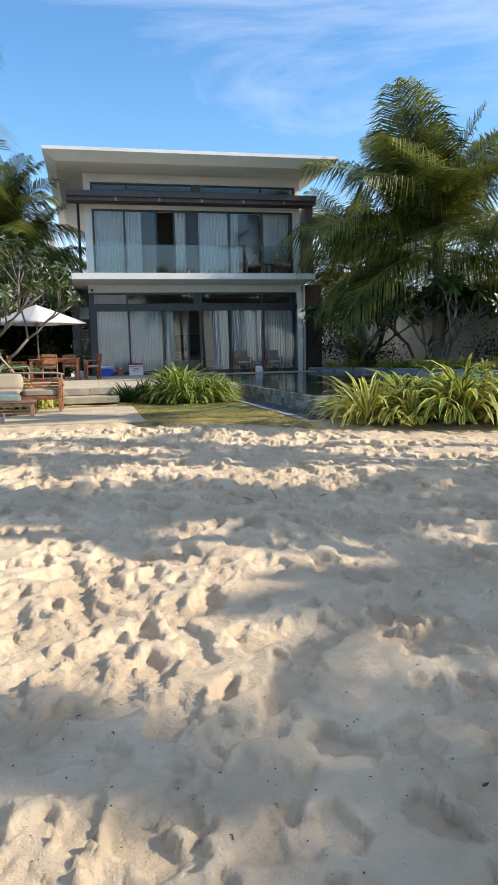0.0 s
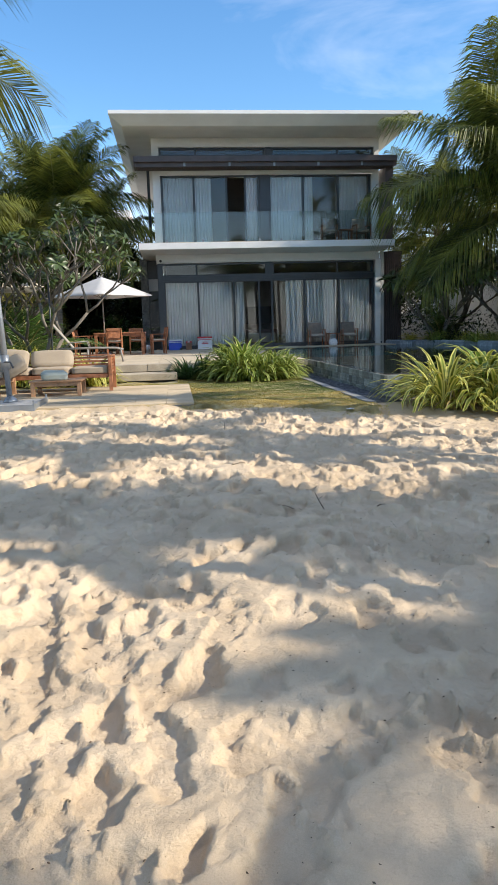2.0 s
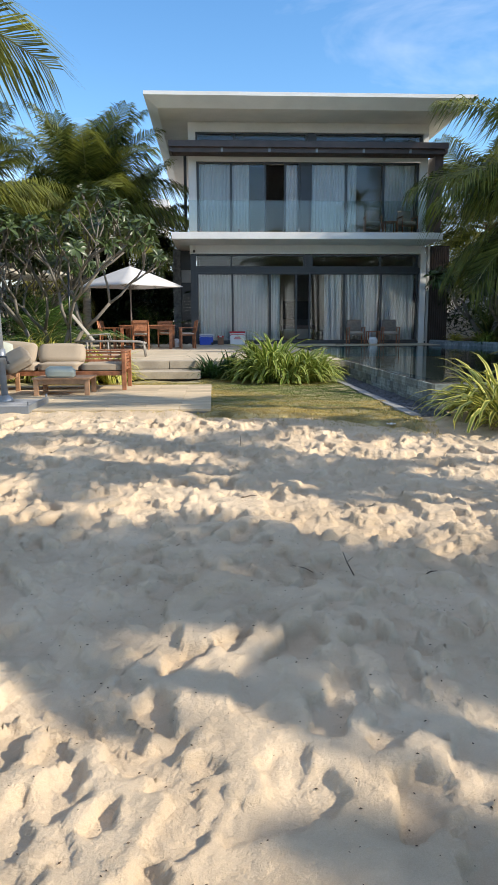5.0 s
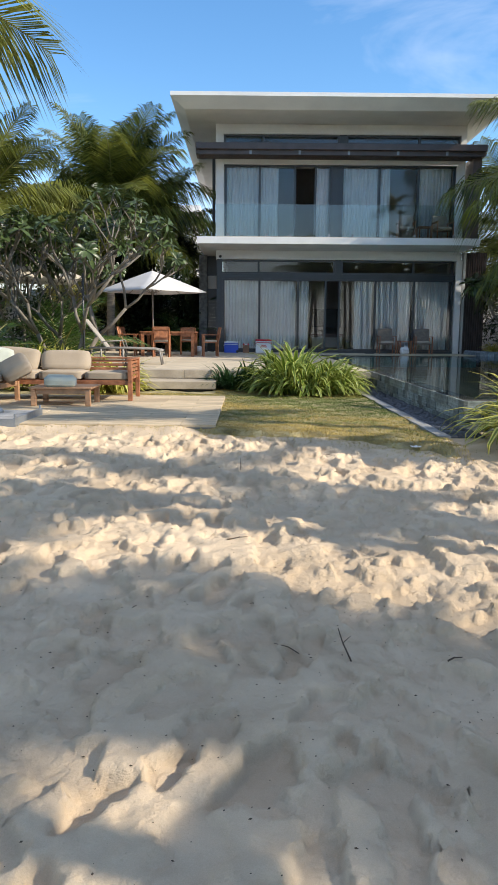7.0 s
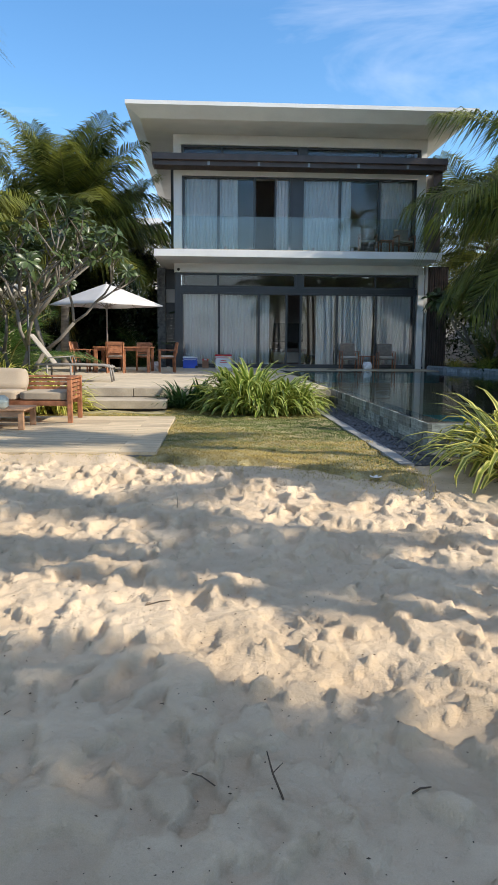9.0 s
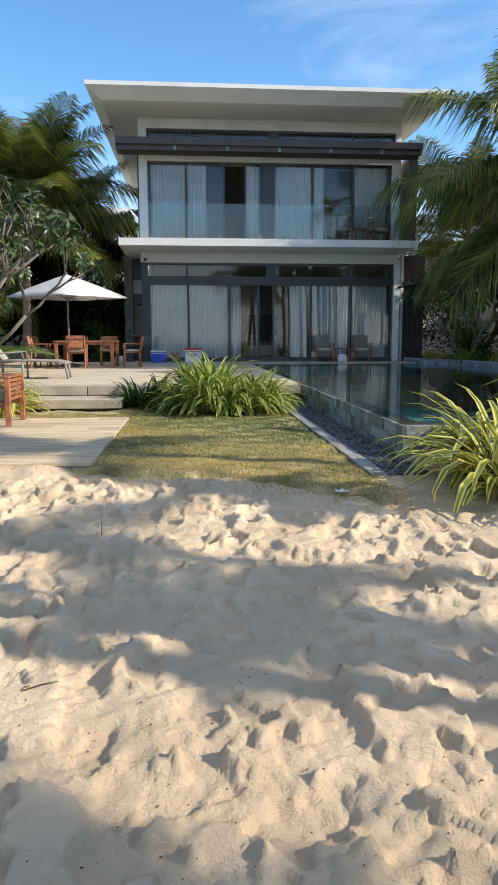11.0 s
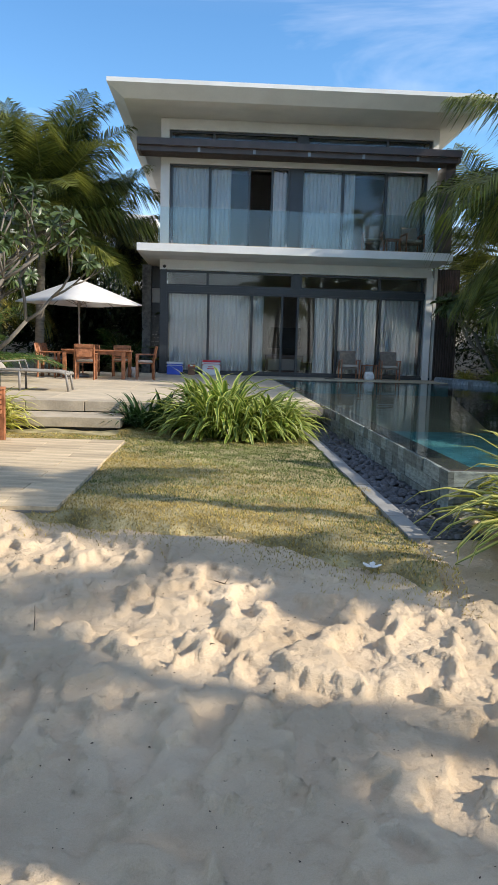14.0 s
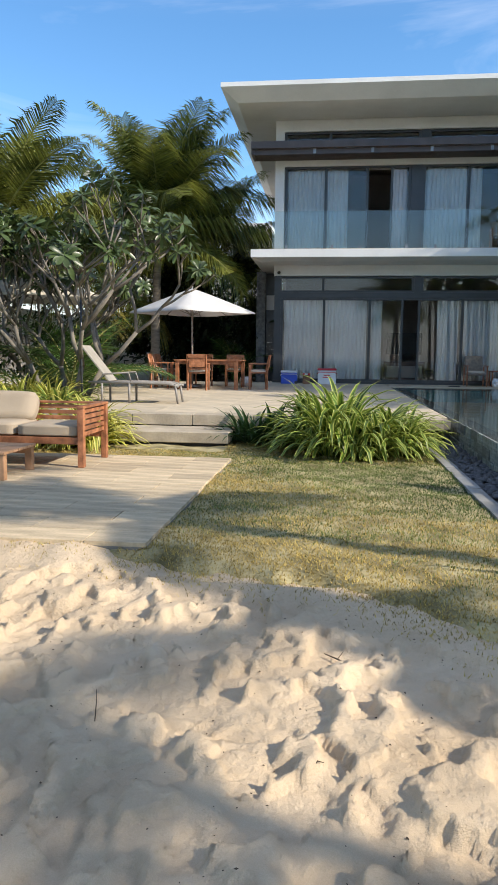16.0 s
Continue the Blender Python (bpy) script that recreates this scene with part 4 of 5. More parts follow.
def clump_mesh(seed, count, length, width, mat, spread=1.0, stiff=0.5):
    """Arching strap leaves from one root, each folded along its middle."""
    rnd = random.Random(seed)
    m, uv = Mesh(), []
    for i in range(count):
        a = rnd.random() * 6.28
        el = radians(rnd.uniform(24, 88))
        ln = length * rnd.uniform(0.55, 1.1)
        w = width * rnd.uniform(0.7, 1.2)
        bend = rnd.uniform(1.3, 3.6) * (1.25 - stiff)
        base = Vector((math.cos(a), math.sin(a), 0)) * rnd.uniform(0.0, 0.16) * spread
        sd = Vector((-math.sin(a), math.cos(a), 0))
        p, rows, seg = base.copy(), [], 6
        for k in range(seg + 1):
            s = k / seg
            th = el - bend * s ** 1.5
            ww = w * (0.55 + 0.9 * s if s < 0.45 else 0.955 * (1 - ((s - 0.45) / 0.55) ** 1.8)) * 0.5
            up = Vector((0, 0, 0.35 * ww))
            rows.append([p - sd * ww + up, p.copy(), p + sd * ww + up])
            p = p + Vector((math.cos(a) * math.cos(th), math.sin(a) * math.cos(th), math.sin(th))) * ln / seg
            if p.z < 0.02:
                p.z = 0.02
        m.grid(rows)
        uv += [1.0, 0.0, 1.0] * (seg + 1)
    me = m.data("leaves", mat)
    lay = me.uv_layers.new(name="leaf")
    vi = np.empty(len(me.loops), dtype=np.int32)
    me.loops.foreach_get("vertex_index", vi)
    u = np.array(uv, dtype=np.float32)[vi]
    lay.data.foreach_set("uv", np.stack([u, np.zeros_like(u)], -1).ravel())
    return me


CLUMP = {
    "var": [clump_mesh(s, 105, 0.97, 0.072, STRAP, stiff=0.36) for s in range(4)],
    "yel": [clump_mesh(10 + s, 115, 0.92, 0.068, STRAPSUN, stiff=0.3) for s in range(3)],
    "dry": [clump_mesh(20 + s, 50, 0.72, 0.034, STRAPDRY, stiff=0.2) for s in range(2)],
    "dark": [clump_mesh(30 + s, 70, 0.52, 0.040, STRAPDARK, stiff=0.75) for s in range(2)],
}


def strap_plant(x, y, z, kind, scale, label, group, seed):
    rnd = random.Random(seed)
    ob = put("strap_leaf_plant", CLUMP[kind][seed % len(CLUMP[kind])], None, None)
    tagged(ob, label, "plant", group)
    ob.matrix_basis = Matrix.Translation((x, y, z)) @ Matrix.Rotation(rnd.random() * 6.28, 4, "Z") @ Matrix.Diagonal((scale, scale, scale * rnd.uniform(0.9, 1.1), 1))
    return ob


VAR, YEL = "variegated green and cream strap-leaved plant", "strap-leaved plant, the sun's yellow put into its leaf colour"
k = 0
for x, y, s in ((1.38, 5.9, 0.95), (1.58, 5.5, 1.0), (1.8, 5.95, 1.12), (2.15, 5.6, 1.0), (2.38, 6.0, 0.98), (2.52, 5.65, 0.78), (1.75, 6.4, 1.1), (2.3, 6.45, 1.0), (1.42, 6.45, 1.05), (1.85, 5.35, 0.85), (2.2, 5.4, 0.8)):
    strap_plant(x, y, 0.0, "var", s, VAR, "strap plants on the lawn", k)
    k += 1
for x, y, s in ((0.58, 6.55, 1.25), (0.88, 6.35, 1.2), (0.42, 6.7, 1.0)):
    strap_plant(x, y, 0.0, "dark", s, "small dark green strap-leaved plant by the step", "dark strap plants", k)
    k += 1
for x, y, s in ((-1.4, 5.6, 0.95), (-1.75, 5.7, 0.85), (-1.55, 6.2, 0.9), (-2.3, 5.9, 0.9), (-2.9, 6.1, 0.9), (-3.6, 6.2, 0.95)):
    strap_plant(x, y, 0.0, "yel", s, YEL, "strap plants behind the sofa", k)
    k += 1
for i in range(15):                         # bank of plants at the pool's seaward end
    x, y = 3.98 + 0.42 * (i % 8) + 0.12 * ((i * 7) % 5 - 2), (-0.15, 0.55)[i // 8] - 0.10 * (i % 8) * (1 if i < 8 else 0.6)
    strap_plant(x, y, -0.05, ("yel", "yel", "var", "yel")[i % 4], 1.10 + 0.07 * (i % 4), VAR if i % 4 == 2 else YEL, "strap plants by the pool's end", k)
    k += 1
    if i % 2 == 0:
        strap_plant(x + 0.1, y - 0.12, -0.06, "dry", 0.95, "dry straw-coloured strap leaves under the green ones", "dry strap leaves", k)
        k += 1
for i in range(16):                         # under the plumerias
    x, y = -2.7 - 0.42 * (i % 8) - 0.1 * (i // 8), 7.9 + 1.5 * (i // 8) + 0.35 * ((i * 5) % 3)
    if x > -2.95 and y > 8.3:
        continue
    strap_plant(x, y, 0.02, "yel" if i % 3 else "var", 1.05 + 0.08 * (i % 3), YEL, "strap plants under the plumeria", k)
    k += 1
for i in range(16):                         # bed behind the pool
    t = i / 15
    strap_plant(9.55 + 1.0 * t + 0.5 * (i % 3), 18.6 - 13.5 * t, 0.42, "yel" if i % 4 == 0 else "var", 0.62, "low strap-leaved plant in the pool bed", "strap plants in the pool bed", k)
    k += 1


def foliage_mesh(seed, count, rx, ry, rz, leaf, mat):
    """Many small leaves in ragged clumps, with gaps."""
    rnd = random.Random(seed)
    m = Mesh()
    cl = [(rnd.uniform(-1, 1) * rx, rnd.uniform(-1, 1) * ry, rnd.uniform(0.1, 1) * rz, rnd.uniform(0.25, 0.5)) for _ in range(16)]
    for i in range(count):
        cx, cy, cz, cr = rnd.choice(cl)
        p = Vector((cx + rnd.gauss(0, cr) * 0.8, cy + rnd.gauss(0, cr) * 0.8, max(0.02, cz + rnd.gauss(0, cr))))
        d = Vector((rnd.gauss(0, 1), rnd.gauss(0, 1), rnd.gauss(0.1, 0.6))).normalized()
        sd = d.cross(Vector((0.3, 0.2, 1))).normalized()
        l = leaf * rnd.uniform(0.6, 1.3)
        b = len(m.v)
        m.v += [p, p + d * l * 0.5 + sd * l * 0.17, p + d * l, p + d * l * 0.5 - sd * l * 0.17]
        m.f.append((b, b + 1, b + 2, b + 3))
    return m.data("foliage", mat)


def shrub(x, y, z, rx, ry, rz, count, leaf, mat, label, seed):
    ob = put("shrub", foliage_mesh(seed, count, rx, ry, rz, leaf, mat), None)
    ob.location = (x, y, z)
    return tagged(ob, label, "shrub")


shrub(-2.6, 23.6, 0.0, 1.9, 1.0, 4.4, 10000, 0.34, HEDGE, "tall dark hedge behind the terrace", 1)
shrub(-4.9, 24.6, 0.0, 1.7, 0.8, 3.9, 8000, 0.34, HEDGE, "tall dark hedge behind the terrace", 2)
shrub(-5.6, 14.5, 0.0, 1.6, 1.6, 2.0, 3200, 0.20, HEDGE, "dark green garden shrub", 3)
shrub(-7.2, 10.5, 0.0, 1.5, 1.8, 2.2, 3200, 0.22, BROADLEAF, "leafy green garden shrub", 4)
shrub(-6.3, 7.6, 0.0, 1.2, 1.0, 1.5, 2200, 0.20, BROADLEAF, "leafy green garden shrub", 5)
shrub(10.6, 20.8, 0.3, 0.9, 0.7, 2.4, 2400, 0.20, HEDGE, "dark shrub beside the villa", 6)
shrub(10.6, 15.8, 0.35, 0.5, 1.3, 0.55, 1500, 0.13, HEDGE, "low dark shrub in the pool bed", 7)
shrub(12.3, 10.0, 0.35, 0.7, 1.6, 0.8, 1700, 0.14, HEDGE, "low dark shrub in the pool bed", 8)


def areca(x, y, z, length, seed, label="clump of light green feather-leaved palm"):
    rnd = random.Random(seed)
    ob = thing("areca_palm", label, "plant", at=pose(x, y, z))
    key = ("areca", round(length, 1))
    if key not in FRONDS:
        FRONDS[key] = [frond_mesh(radians(e), length, b, 70 + i, leaf=0.85, n=26, droop=0.5) for i, (e, b) in enumerate(((80, 1.0), (66, 1.3), (50, 1.3)))]
        for me in FRONDS[key]:
            me.materials[0] = BROADLEAF
    for i in range(13):
        f = new("frond", FRONDS[key][i % 3])
        f.parent = ob
        f.matrix_basis = Matrix.Translation((rnd.uniform(-0.15, 0.15), rnd.uniform(-0.15, 0.15), 0)) @ Matrix.Rotation(i * 2.4 + rnd.random(), 4, "Z")
    return ob


areca(-3.9, 11.6, 0.0, 2.4, 1)
areca(-4.6, 13.6, 0.1, 2.2, 2)
areca(-6.0, 9.2, 0.0, 2.3, 3)
areca(-4.4, 7.6, 0.0, 1.5, 4)
areca(-1.7, 22.4, 0.0, 2.2, 5)
areca(11.3, 19.9, 0.4, 1.8, 6)


# ---- lawn blades, pebbles and what lies on the sand ----
def blades(name, count, where, height, mat, label, seed):
    rng = np.random.default_rng(seed)
    x0, x1, y0, y1 = where
    x, y = rng.uniform(x0, x1, count), rng.uniform(y0, y1, count)
    keep = []
    for i in range(count):
        front = float(lawn_front(x[i])) + 0.08 - 0.45 * rng.random() ** 2.5 - (0.10 if mat is DRYGRASS else 0)
        on_pave = x[i] < 0.46 + (0.07 * math.sin(5 * y[i]) + 0.05 * math.sin(17 * y[i])) * rng.random() and 1.15 < y[i] < 4.83
        dry = 0.5 + 0.5 * math.sin(2.1 * y[i] + 1.2 * x[i]) + (1.3 if y[i] < 1.5 else 0.55 if y[i] < 2.2 else -0.15 if y[i] < 4.4 else 0.1) - 0.42 * (x[i] - 1.45)
        want_dry = dry + rng.normal(0, 0.35) > 0.75
        keep.append(y[i] > front and not on_pave and want_dry == (mat is DRYGRASS) and not (x[i] < 0.3 and 5.6 < y[i]) and not (x[i] < 0.35 and y[i] < 1.2 and rng.random() < 0.85))
    keep = np.array(keep)
    x, y = x[keep], y[keep]
    n = len(x)
    z = np.array([max(turf_z(a, b), ground_z(a, b)) - 0.004 for a, b in zip(x, y)])
    a, h = rng.uniform(0, 6.28, n), height * rng.uniform(0.5, 1.25, n)
    ln = h * rng.uniform(0.3, 1.7, n)
    w = 0.0028 + 0.002 * rng.random(n)
    p = np.stack([x, y, z], -1)
    sd = np.stack([-np.sin(a), np.cos(a), np.zeros(n)], -1) * w[:, None]
    tip = p + np.stack([np.cos(a) * ln, np.sin(a) * ln, h], -1)
    co = np.stack([p - sd, p + sd, tip], 1).reshape(-1, 3)
    me = bpy.data.meshes.new(name)
    me.from_pydata(co.tolist(), [], np.arange(3 * n).reshape(-1, 3).tolist())
    me.materials.append(mat)
    tagged(new(name, me), label, "grass", kind="stuff")


blades("lawn_grass", 190000, (-2.6, 2.88, -0.9, 6.9), 0.024, GRASS, "short green lawn grass", 1)
blades("dry_grass", 260000, (-2.6, 2.95, -0.9, 6.9), 0.021, DRYGRASS, "short straw-coloured dry grass", 2)


def pebbles():
    rnd = random.Random(4)
    m = Mesh()
    for i in range(1500):
        y = 0.6 + 10.5 * rnd.random() ** 1.4
        c = Vector((rnd.uniform(3.02, 3.38), y, -0.035 + rnd.random() * 0.02))
        r = rnd.uniform(0.016, 0.034)
        a = rnd.random() * 3.14
        b = len(m.v)
        for k in range(6):
            t = a + k * 1.047
            m.v.append(c + Vector((math.cos(t) * r * 1.3, math.sin(t) * r, 0)))
        for k in range(6):
            t = a + k * 1.047
            m.v.append(c + Vector((math.cos(t) * r * 0.8, math.sin(t) * r * 0.6, r * 0.6)))
        m.v.append(c + Vector((0, 0, r * 0.7)))
        for k in range(6):
            q = (k + 1) % 6
            m.f += [(b + k, b + q, b + 6 + q, b + 6 + k), (b + 6 + k, b + 6 + q, b + 12)]
    tagged(put("pebbles", m, PEBBLE, None, "", True), "dark grey pebbles in the strip by the pool", "gravel", kind="stuff")


pebbles()


def twig(x, y, ln, a, el, r, seed):
    rnd = random.Random(seed)
    m = Mesh()
    d = Vector((math.cos(a) * math.cos(el), math.sin(a) * math.cos(el), math.sin(el)))
    p = [Vector((0, 0, 0)), d * ln * 0.5 + Vector((rnd.uniform(-0.01, 0.01), 0, 0.006)), d * ln]
    m.tube(p, [r, r * 0.9, r * 0.5], 6)
    if ln > 0.12:
        m.tube([p[1], p[1] + Vector((d.y, -d.x, 0.5)).normalized() * ln * 0.3], [r * 0.6, r * 0.3], 5)
    ob = put("twig", m, TWIG)
    ob.location = (x, y, ground_z(x, y) + r * 0.6)
    tagged(ob, "small dry brown twig lying on the sand", "twig", "twigs on the sand")


twig(1.31, -4.05, 0.15, 2.0, 0.75, 0.004, 1)
twig(1.10, -3.95, 0.12, 2.7, 0.2, 0.0025, 2)
twig(1.72, -4.02, 0.07, 0.3, 0.1, 0.004, 3)
twig(1.03, -8.0, 0.10, 0.05, 0.02, 0.006, 4)
twig(0.82, -0.72, 0.11, 1.7, 1.2, 0.0022, 5)
twig(0.75, -2.6, 0.14, 0.4, 0.05, 0.003, 6)
twig(1.75, -0.2, 0.15, 2.5, 0.1, 0.004, 7)
rnd_l = random.Random(12)
for i in range(46):
    twig(rnd_l.uniform(-3, 4), rnd_l.uniform(-9.8, -0.3), rnd_l.uniform(0.015, 0.04), rnd_l.random() * 6.28, 0.05, rnd_l.uniform(0.0018, 0.0032), 20 + i)


def fallen_flower(x, y):
    m = Mesh()
    for i in range(5):
        a = i * 1.2566
        d, sd = Vector((math.cos(a), math.sin(a), 0.25)), Vector((-math.sin(a), math.cos(a), 0))
        m.grid([[d * s * 0.055 - sd * w, d * s * 0.055 + Vector((0, 0, 0.005)), d * s * 0.055 + sd * w] for s, w in ((0.05, 0.003), (0.5, 0.017), (0.85, 0.016), (1.0, 0.004))])
    ob = put("plumeria_flower", m, PETAL, smooth=True)
    ob.location = (x, y, ground_z(x, y) + 0.03)
    tagged(ob, "fallen white five-petalled plumeria flower on the sand", "flower")


fallen_flower(2.52, 0.02)


def debris(count, seed):
    """Crumbs of bark, leaf and shell on the sand."""
    rnd = random.Random(seed)
    m = Mesh()
    for i in range(count):
        x, y = rnd.uniform(-3.6, 5.2), 0.5 - 10.0 * rnd.random()
        p = Vector((x, y, ground_z(x, y) + 0.001))
        a, r = rnd.random() * 6.28, rnd.choice((0.0015, 0.002, 0.002, 0.003, 0.004))
        d, sd = Vector((math.cos(a), math.sin(a), 0.1)), Vector((-math.sin(a), math.cos(a), 0))
        b = len(m.v)
        m.v += [p - d * r * 1.8, p + sd * r, p + d * r * 1.8, p - sd * r, p + Vector((0, 0, r))]
        m.f += [(b, b + 1, b + 4), (b + 1, b + 2, b + 4), (b + 2, b + 3, b + 4), (b + 3, b, b + 4)]
    tagged(put("sand_debris", m, TWIG, None, ""), "tiny dark crumbs of bark and leaf on the sand", "debris", kind="stuff")


debris(6000, 5)


# ---- furniture on the lower paving ----
def bar(parent, name, x0, x1, y0, y1, z0, z1, mat, bevel=0.006):
    return put(name, Mesh().box(x0, x1, y0, y1, z0, z1), mat, parent, bevel=bevel)


def cushion(name, x, y, z, w, d, h, mat, label, rot=(0, 0, 0), seed=0, r=0.35, category="cushion", group="sofa cushions"):
    me = soft_box(w, d, h, r, seed=seed)
    me.materials.append(mat)
    ob = put(name, me, None)
    ob.matrix_basis = pose(x, y, z, *rot)
    return tagged(ob, label, category, group)


PZ = 0.022
sofa = thing("sofa", "orange-brown teak outdoor sofa with slatted arm and back", "sofa", at=pose(0, 0, PZ))
for x in (-0.92, -3.45):
    for y in (3.86, 4.60):
        bar(sofa, "leg", x, x + 0.065, y, y + 0.065, 0, 0.60, TEAK)
bar(sofa, "seat_rail", -3.39, -0.92, 3.875, 3.91, 0.235, 0.305, TEAK)
bar(sofa, "seat_rail", -3.39, -0.92, 4.61, 4.65, 0.235, 0.305, TEAK)
for i in range(7):
    bar(sofa, "seat_slat", -3.38, -0.93, 3.92 + i * 0.098, 3.995 + i * 0.098, 0.285, 0.304, TEAK, 0.003)
for i in range(5):
    z = 0.315 + i * 0.058
    bar(sofa, "arm_slat", -0.905, -0.88, 3.927, 4.598, z, z + 0.04, TEAK, 0.003)
bar(sofa, "arm_top", -0.93, -0.85, 3.855, 4.67, 0.602, 0.63, TEAK)
for i in range(4):
    z = 0.36 + i * 0.062
    bar(sofa, "back_slat", -3.385, -0.925, 4.622, 4.645, z, z + 0.042, TEAK, 0.003)
bar(sofa, "back_rail", -3.385, -0.93, 4.60, 4.665, 0.602, 0.628, TEAK)
wing = thing("sofa", "teak outdoor sofa section with slatted end, facing the bench", "sofa", at=pose(0, 0, PZ))
for x in (-2.60, -3.35):
    for y in (2.62, 3.78):
        bar(wing, "leg", x, x + 0.065, y, y + 0.065, 0, 0.50 if x < -3 or y < 3 else 0.29, TEAKLIGHT)
bar(wing, "seat_rail", -2.585, -2.55, 2.69, 3.78, 0.225, 0.295, TEAKLIGHT)
bar(wing, "seat_rail", -3.34, -3.30, 2.69, 3.78, 0.225, 0.295, TEAKLIGHT)
for i in range(5):
    z = 0.09 + i * 0.085
    bar(wing, "arm_slat", -3.285, -2.60, 2.635, 2.66, z, z + 0.055, TEAKLIGHT, 0.003)
for i in range(7):
    bar(wing, "seat_slat", -3.28, -2.595, 2.72 + i * 0.15, 2.83 + i * 0.15, 0.275, 0.294, TEAKLIGHT, 0.003)
TAUPE = "taupe-beige upholstered sofa cushion"
cushion("seat_cushion", -1.255, 4.22, 0.390, 0.68, 0.68, 0.13, CUSHION, TAUPE, seed=1, r=0.18)
cushion("seat_cushion", -1.945, 4.22, 0.395, 0.68, 0.68, 0.14, CUSHION, TAUPE, seed=2, r=0.18)
cushion("seat_cushion", -2.64, 4.22, 0.395, 0.68, 0.68, 0.14, CUSHION, TAUPE, seed=3, r=0.18)
cushion("back_cushion", -1.98, 4.46, 0.585, 0.80, 0.38, 0.17, CUSHION, TAUPE, rot=(58, 0, 4), seed=4)
cushion("back_cushion", -2.75, 4.46, 0.60, 0.76, 0.42, 0.18, CUSHION, TAUPE, rot=(64, 4, -4), seed=5)
cushion("seat_cushion", -2.96, 3.22, 0.385, 0.66, 1.05, 0.13, CUSHION, TAUPE, seed=6, r=0.18)
cushion("pillow", -2.50, 3.55, 0.52, 0.46, 0.42, 0.20, CUSHION, "slumped beige scatter pillow on the sofa", rot=(30, -28, 20), seed=7, category="pillow")
cushion("pillow", -2.95, 4.15, 0.60, 0.48, 0.46, 0.16, MINT, "pale mint scatter pillow on the sofa", rot=(62, 10, 18), seed=8, category="pillow")

bench = thing("low_table", "low teak coffee table with slatted top", "coffee table", at=pose(0, 0, PZ))
for x in (-2.13, -1.375):
    for y in (3.02, 3.62):
        bar(bench, "leg", x, x + 0.07, y, y + 0.07, 0, 0.235, TEAKLIGHT)
bar(bench, "apron", -2.06, -1.375, 3.035, 3.06, 0.165, 0.235, TEAKLIGHT)
bar(bench, "apron", -2.06, -1.375, 3.65, 3.675, 0.165, 0.235, TEAKLIGHT)
for i in range(7):
    bar(bench, "slat", -2.15, -1.285, 3.00 + i * 0.1, 3.09 + i * 0.1, 0.238, 0.264, TEAKLIGHT, 0.004)
cushion("pillow", -1.76, 3.22, PZ + 0.335, 0.46, 0.42, 0.15, MINT, "pale mint pillow lying on the low table", rot=(4, 2, 12), seed=9, category="pillow")

mastset = thing("cantilever_umbrella", "grey steel mast of a furled cantilever umbrella on a weighted base", "umbrella", at=pose(0, 0, 0))
bar(mastset, "base_plate", -2.80, -1.72, 1.02, 2.02, 0.0, 0.075, BASEPLATE, 0.01)
bar(mastset, "base_frame", -1.72, -1.69, 1.0, 2.05, 0.0, 0.10, STEEL, 0.004)
bar(mastset, "base_frame", -2.8, -1.69, 0.985, 1.015, 0.0, 0.09, STEEL, 0.004)
for y in (1.03, 2.0):
    put("bolt", Mesh().tube([(-1.705, y, 0.10), (-1.705, y, 0.145)], [0.014, 0.014], 8), STEEL, mastset)
put("foot", Mesh().tube([(-2.17, 1.72, 0.075), (-2.17, 1.72, 0.10), (-2.18, 1.72, 0.16)], [0.11, 0.10, 0.05], 14), STEEL, mastset, smooth=True)
put("mast", Mesh().tube([(-2.175, 1.72, 0.10), (-2.34, 1.95, 2.88)], [0.042, 0.040], 14), STEEL, mastset, smooth=True)
put("cap", Mesh().tube([(-2.341, 1.951, 2.88), (-2.345, 1.955, 2.97)], [0.046, 0.035], 14), material("cap_plastic", (0.36, 0.38, 0.26)), mastset, smooth=True)
put("strut", Mesh().tube([(-2.22, 1.77, 0.62), (-2.62, 2.0, 1.9)], [0.022, 0.022], 10), STEEL, mastset, smooth=True)
put("collar", Mesh().tube([(-2.208, 1.765, 0.55), (-2.216, 1.775, 0.76)], [0.062, 0.062], 14), STEEL, mastset, smooth=True)
put("crank", Mesh().tube([(-2.21, 1.71, 0.66), (-2.10, 1.60, 0.66), (-2.06, 1.56, 0.58)], [0.012, 0.012, 0.016], 8), FRAME, mastset, smooth=True)


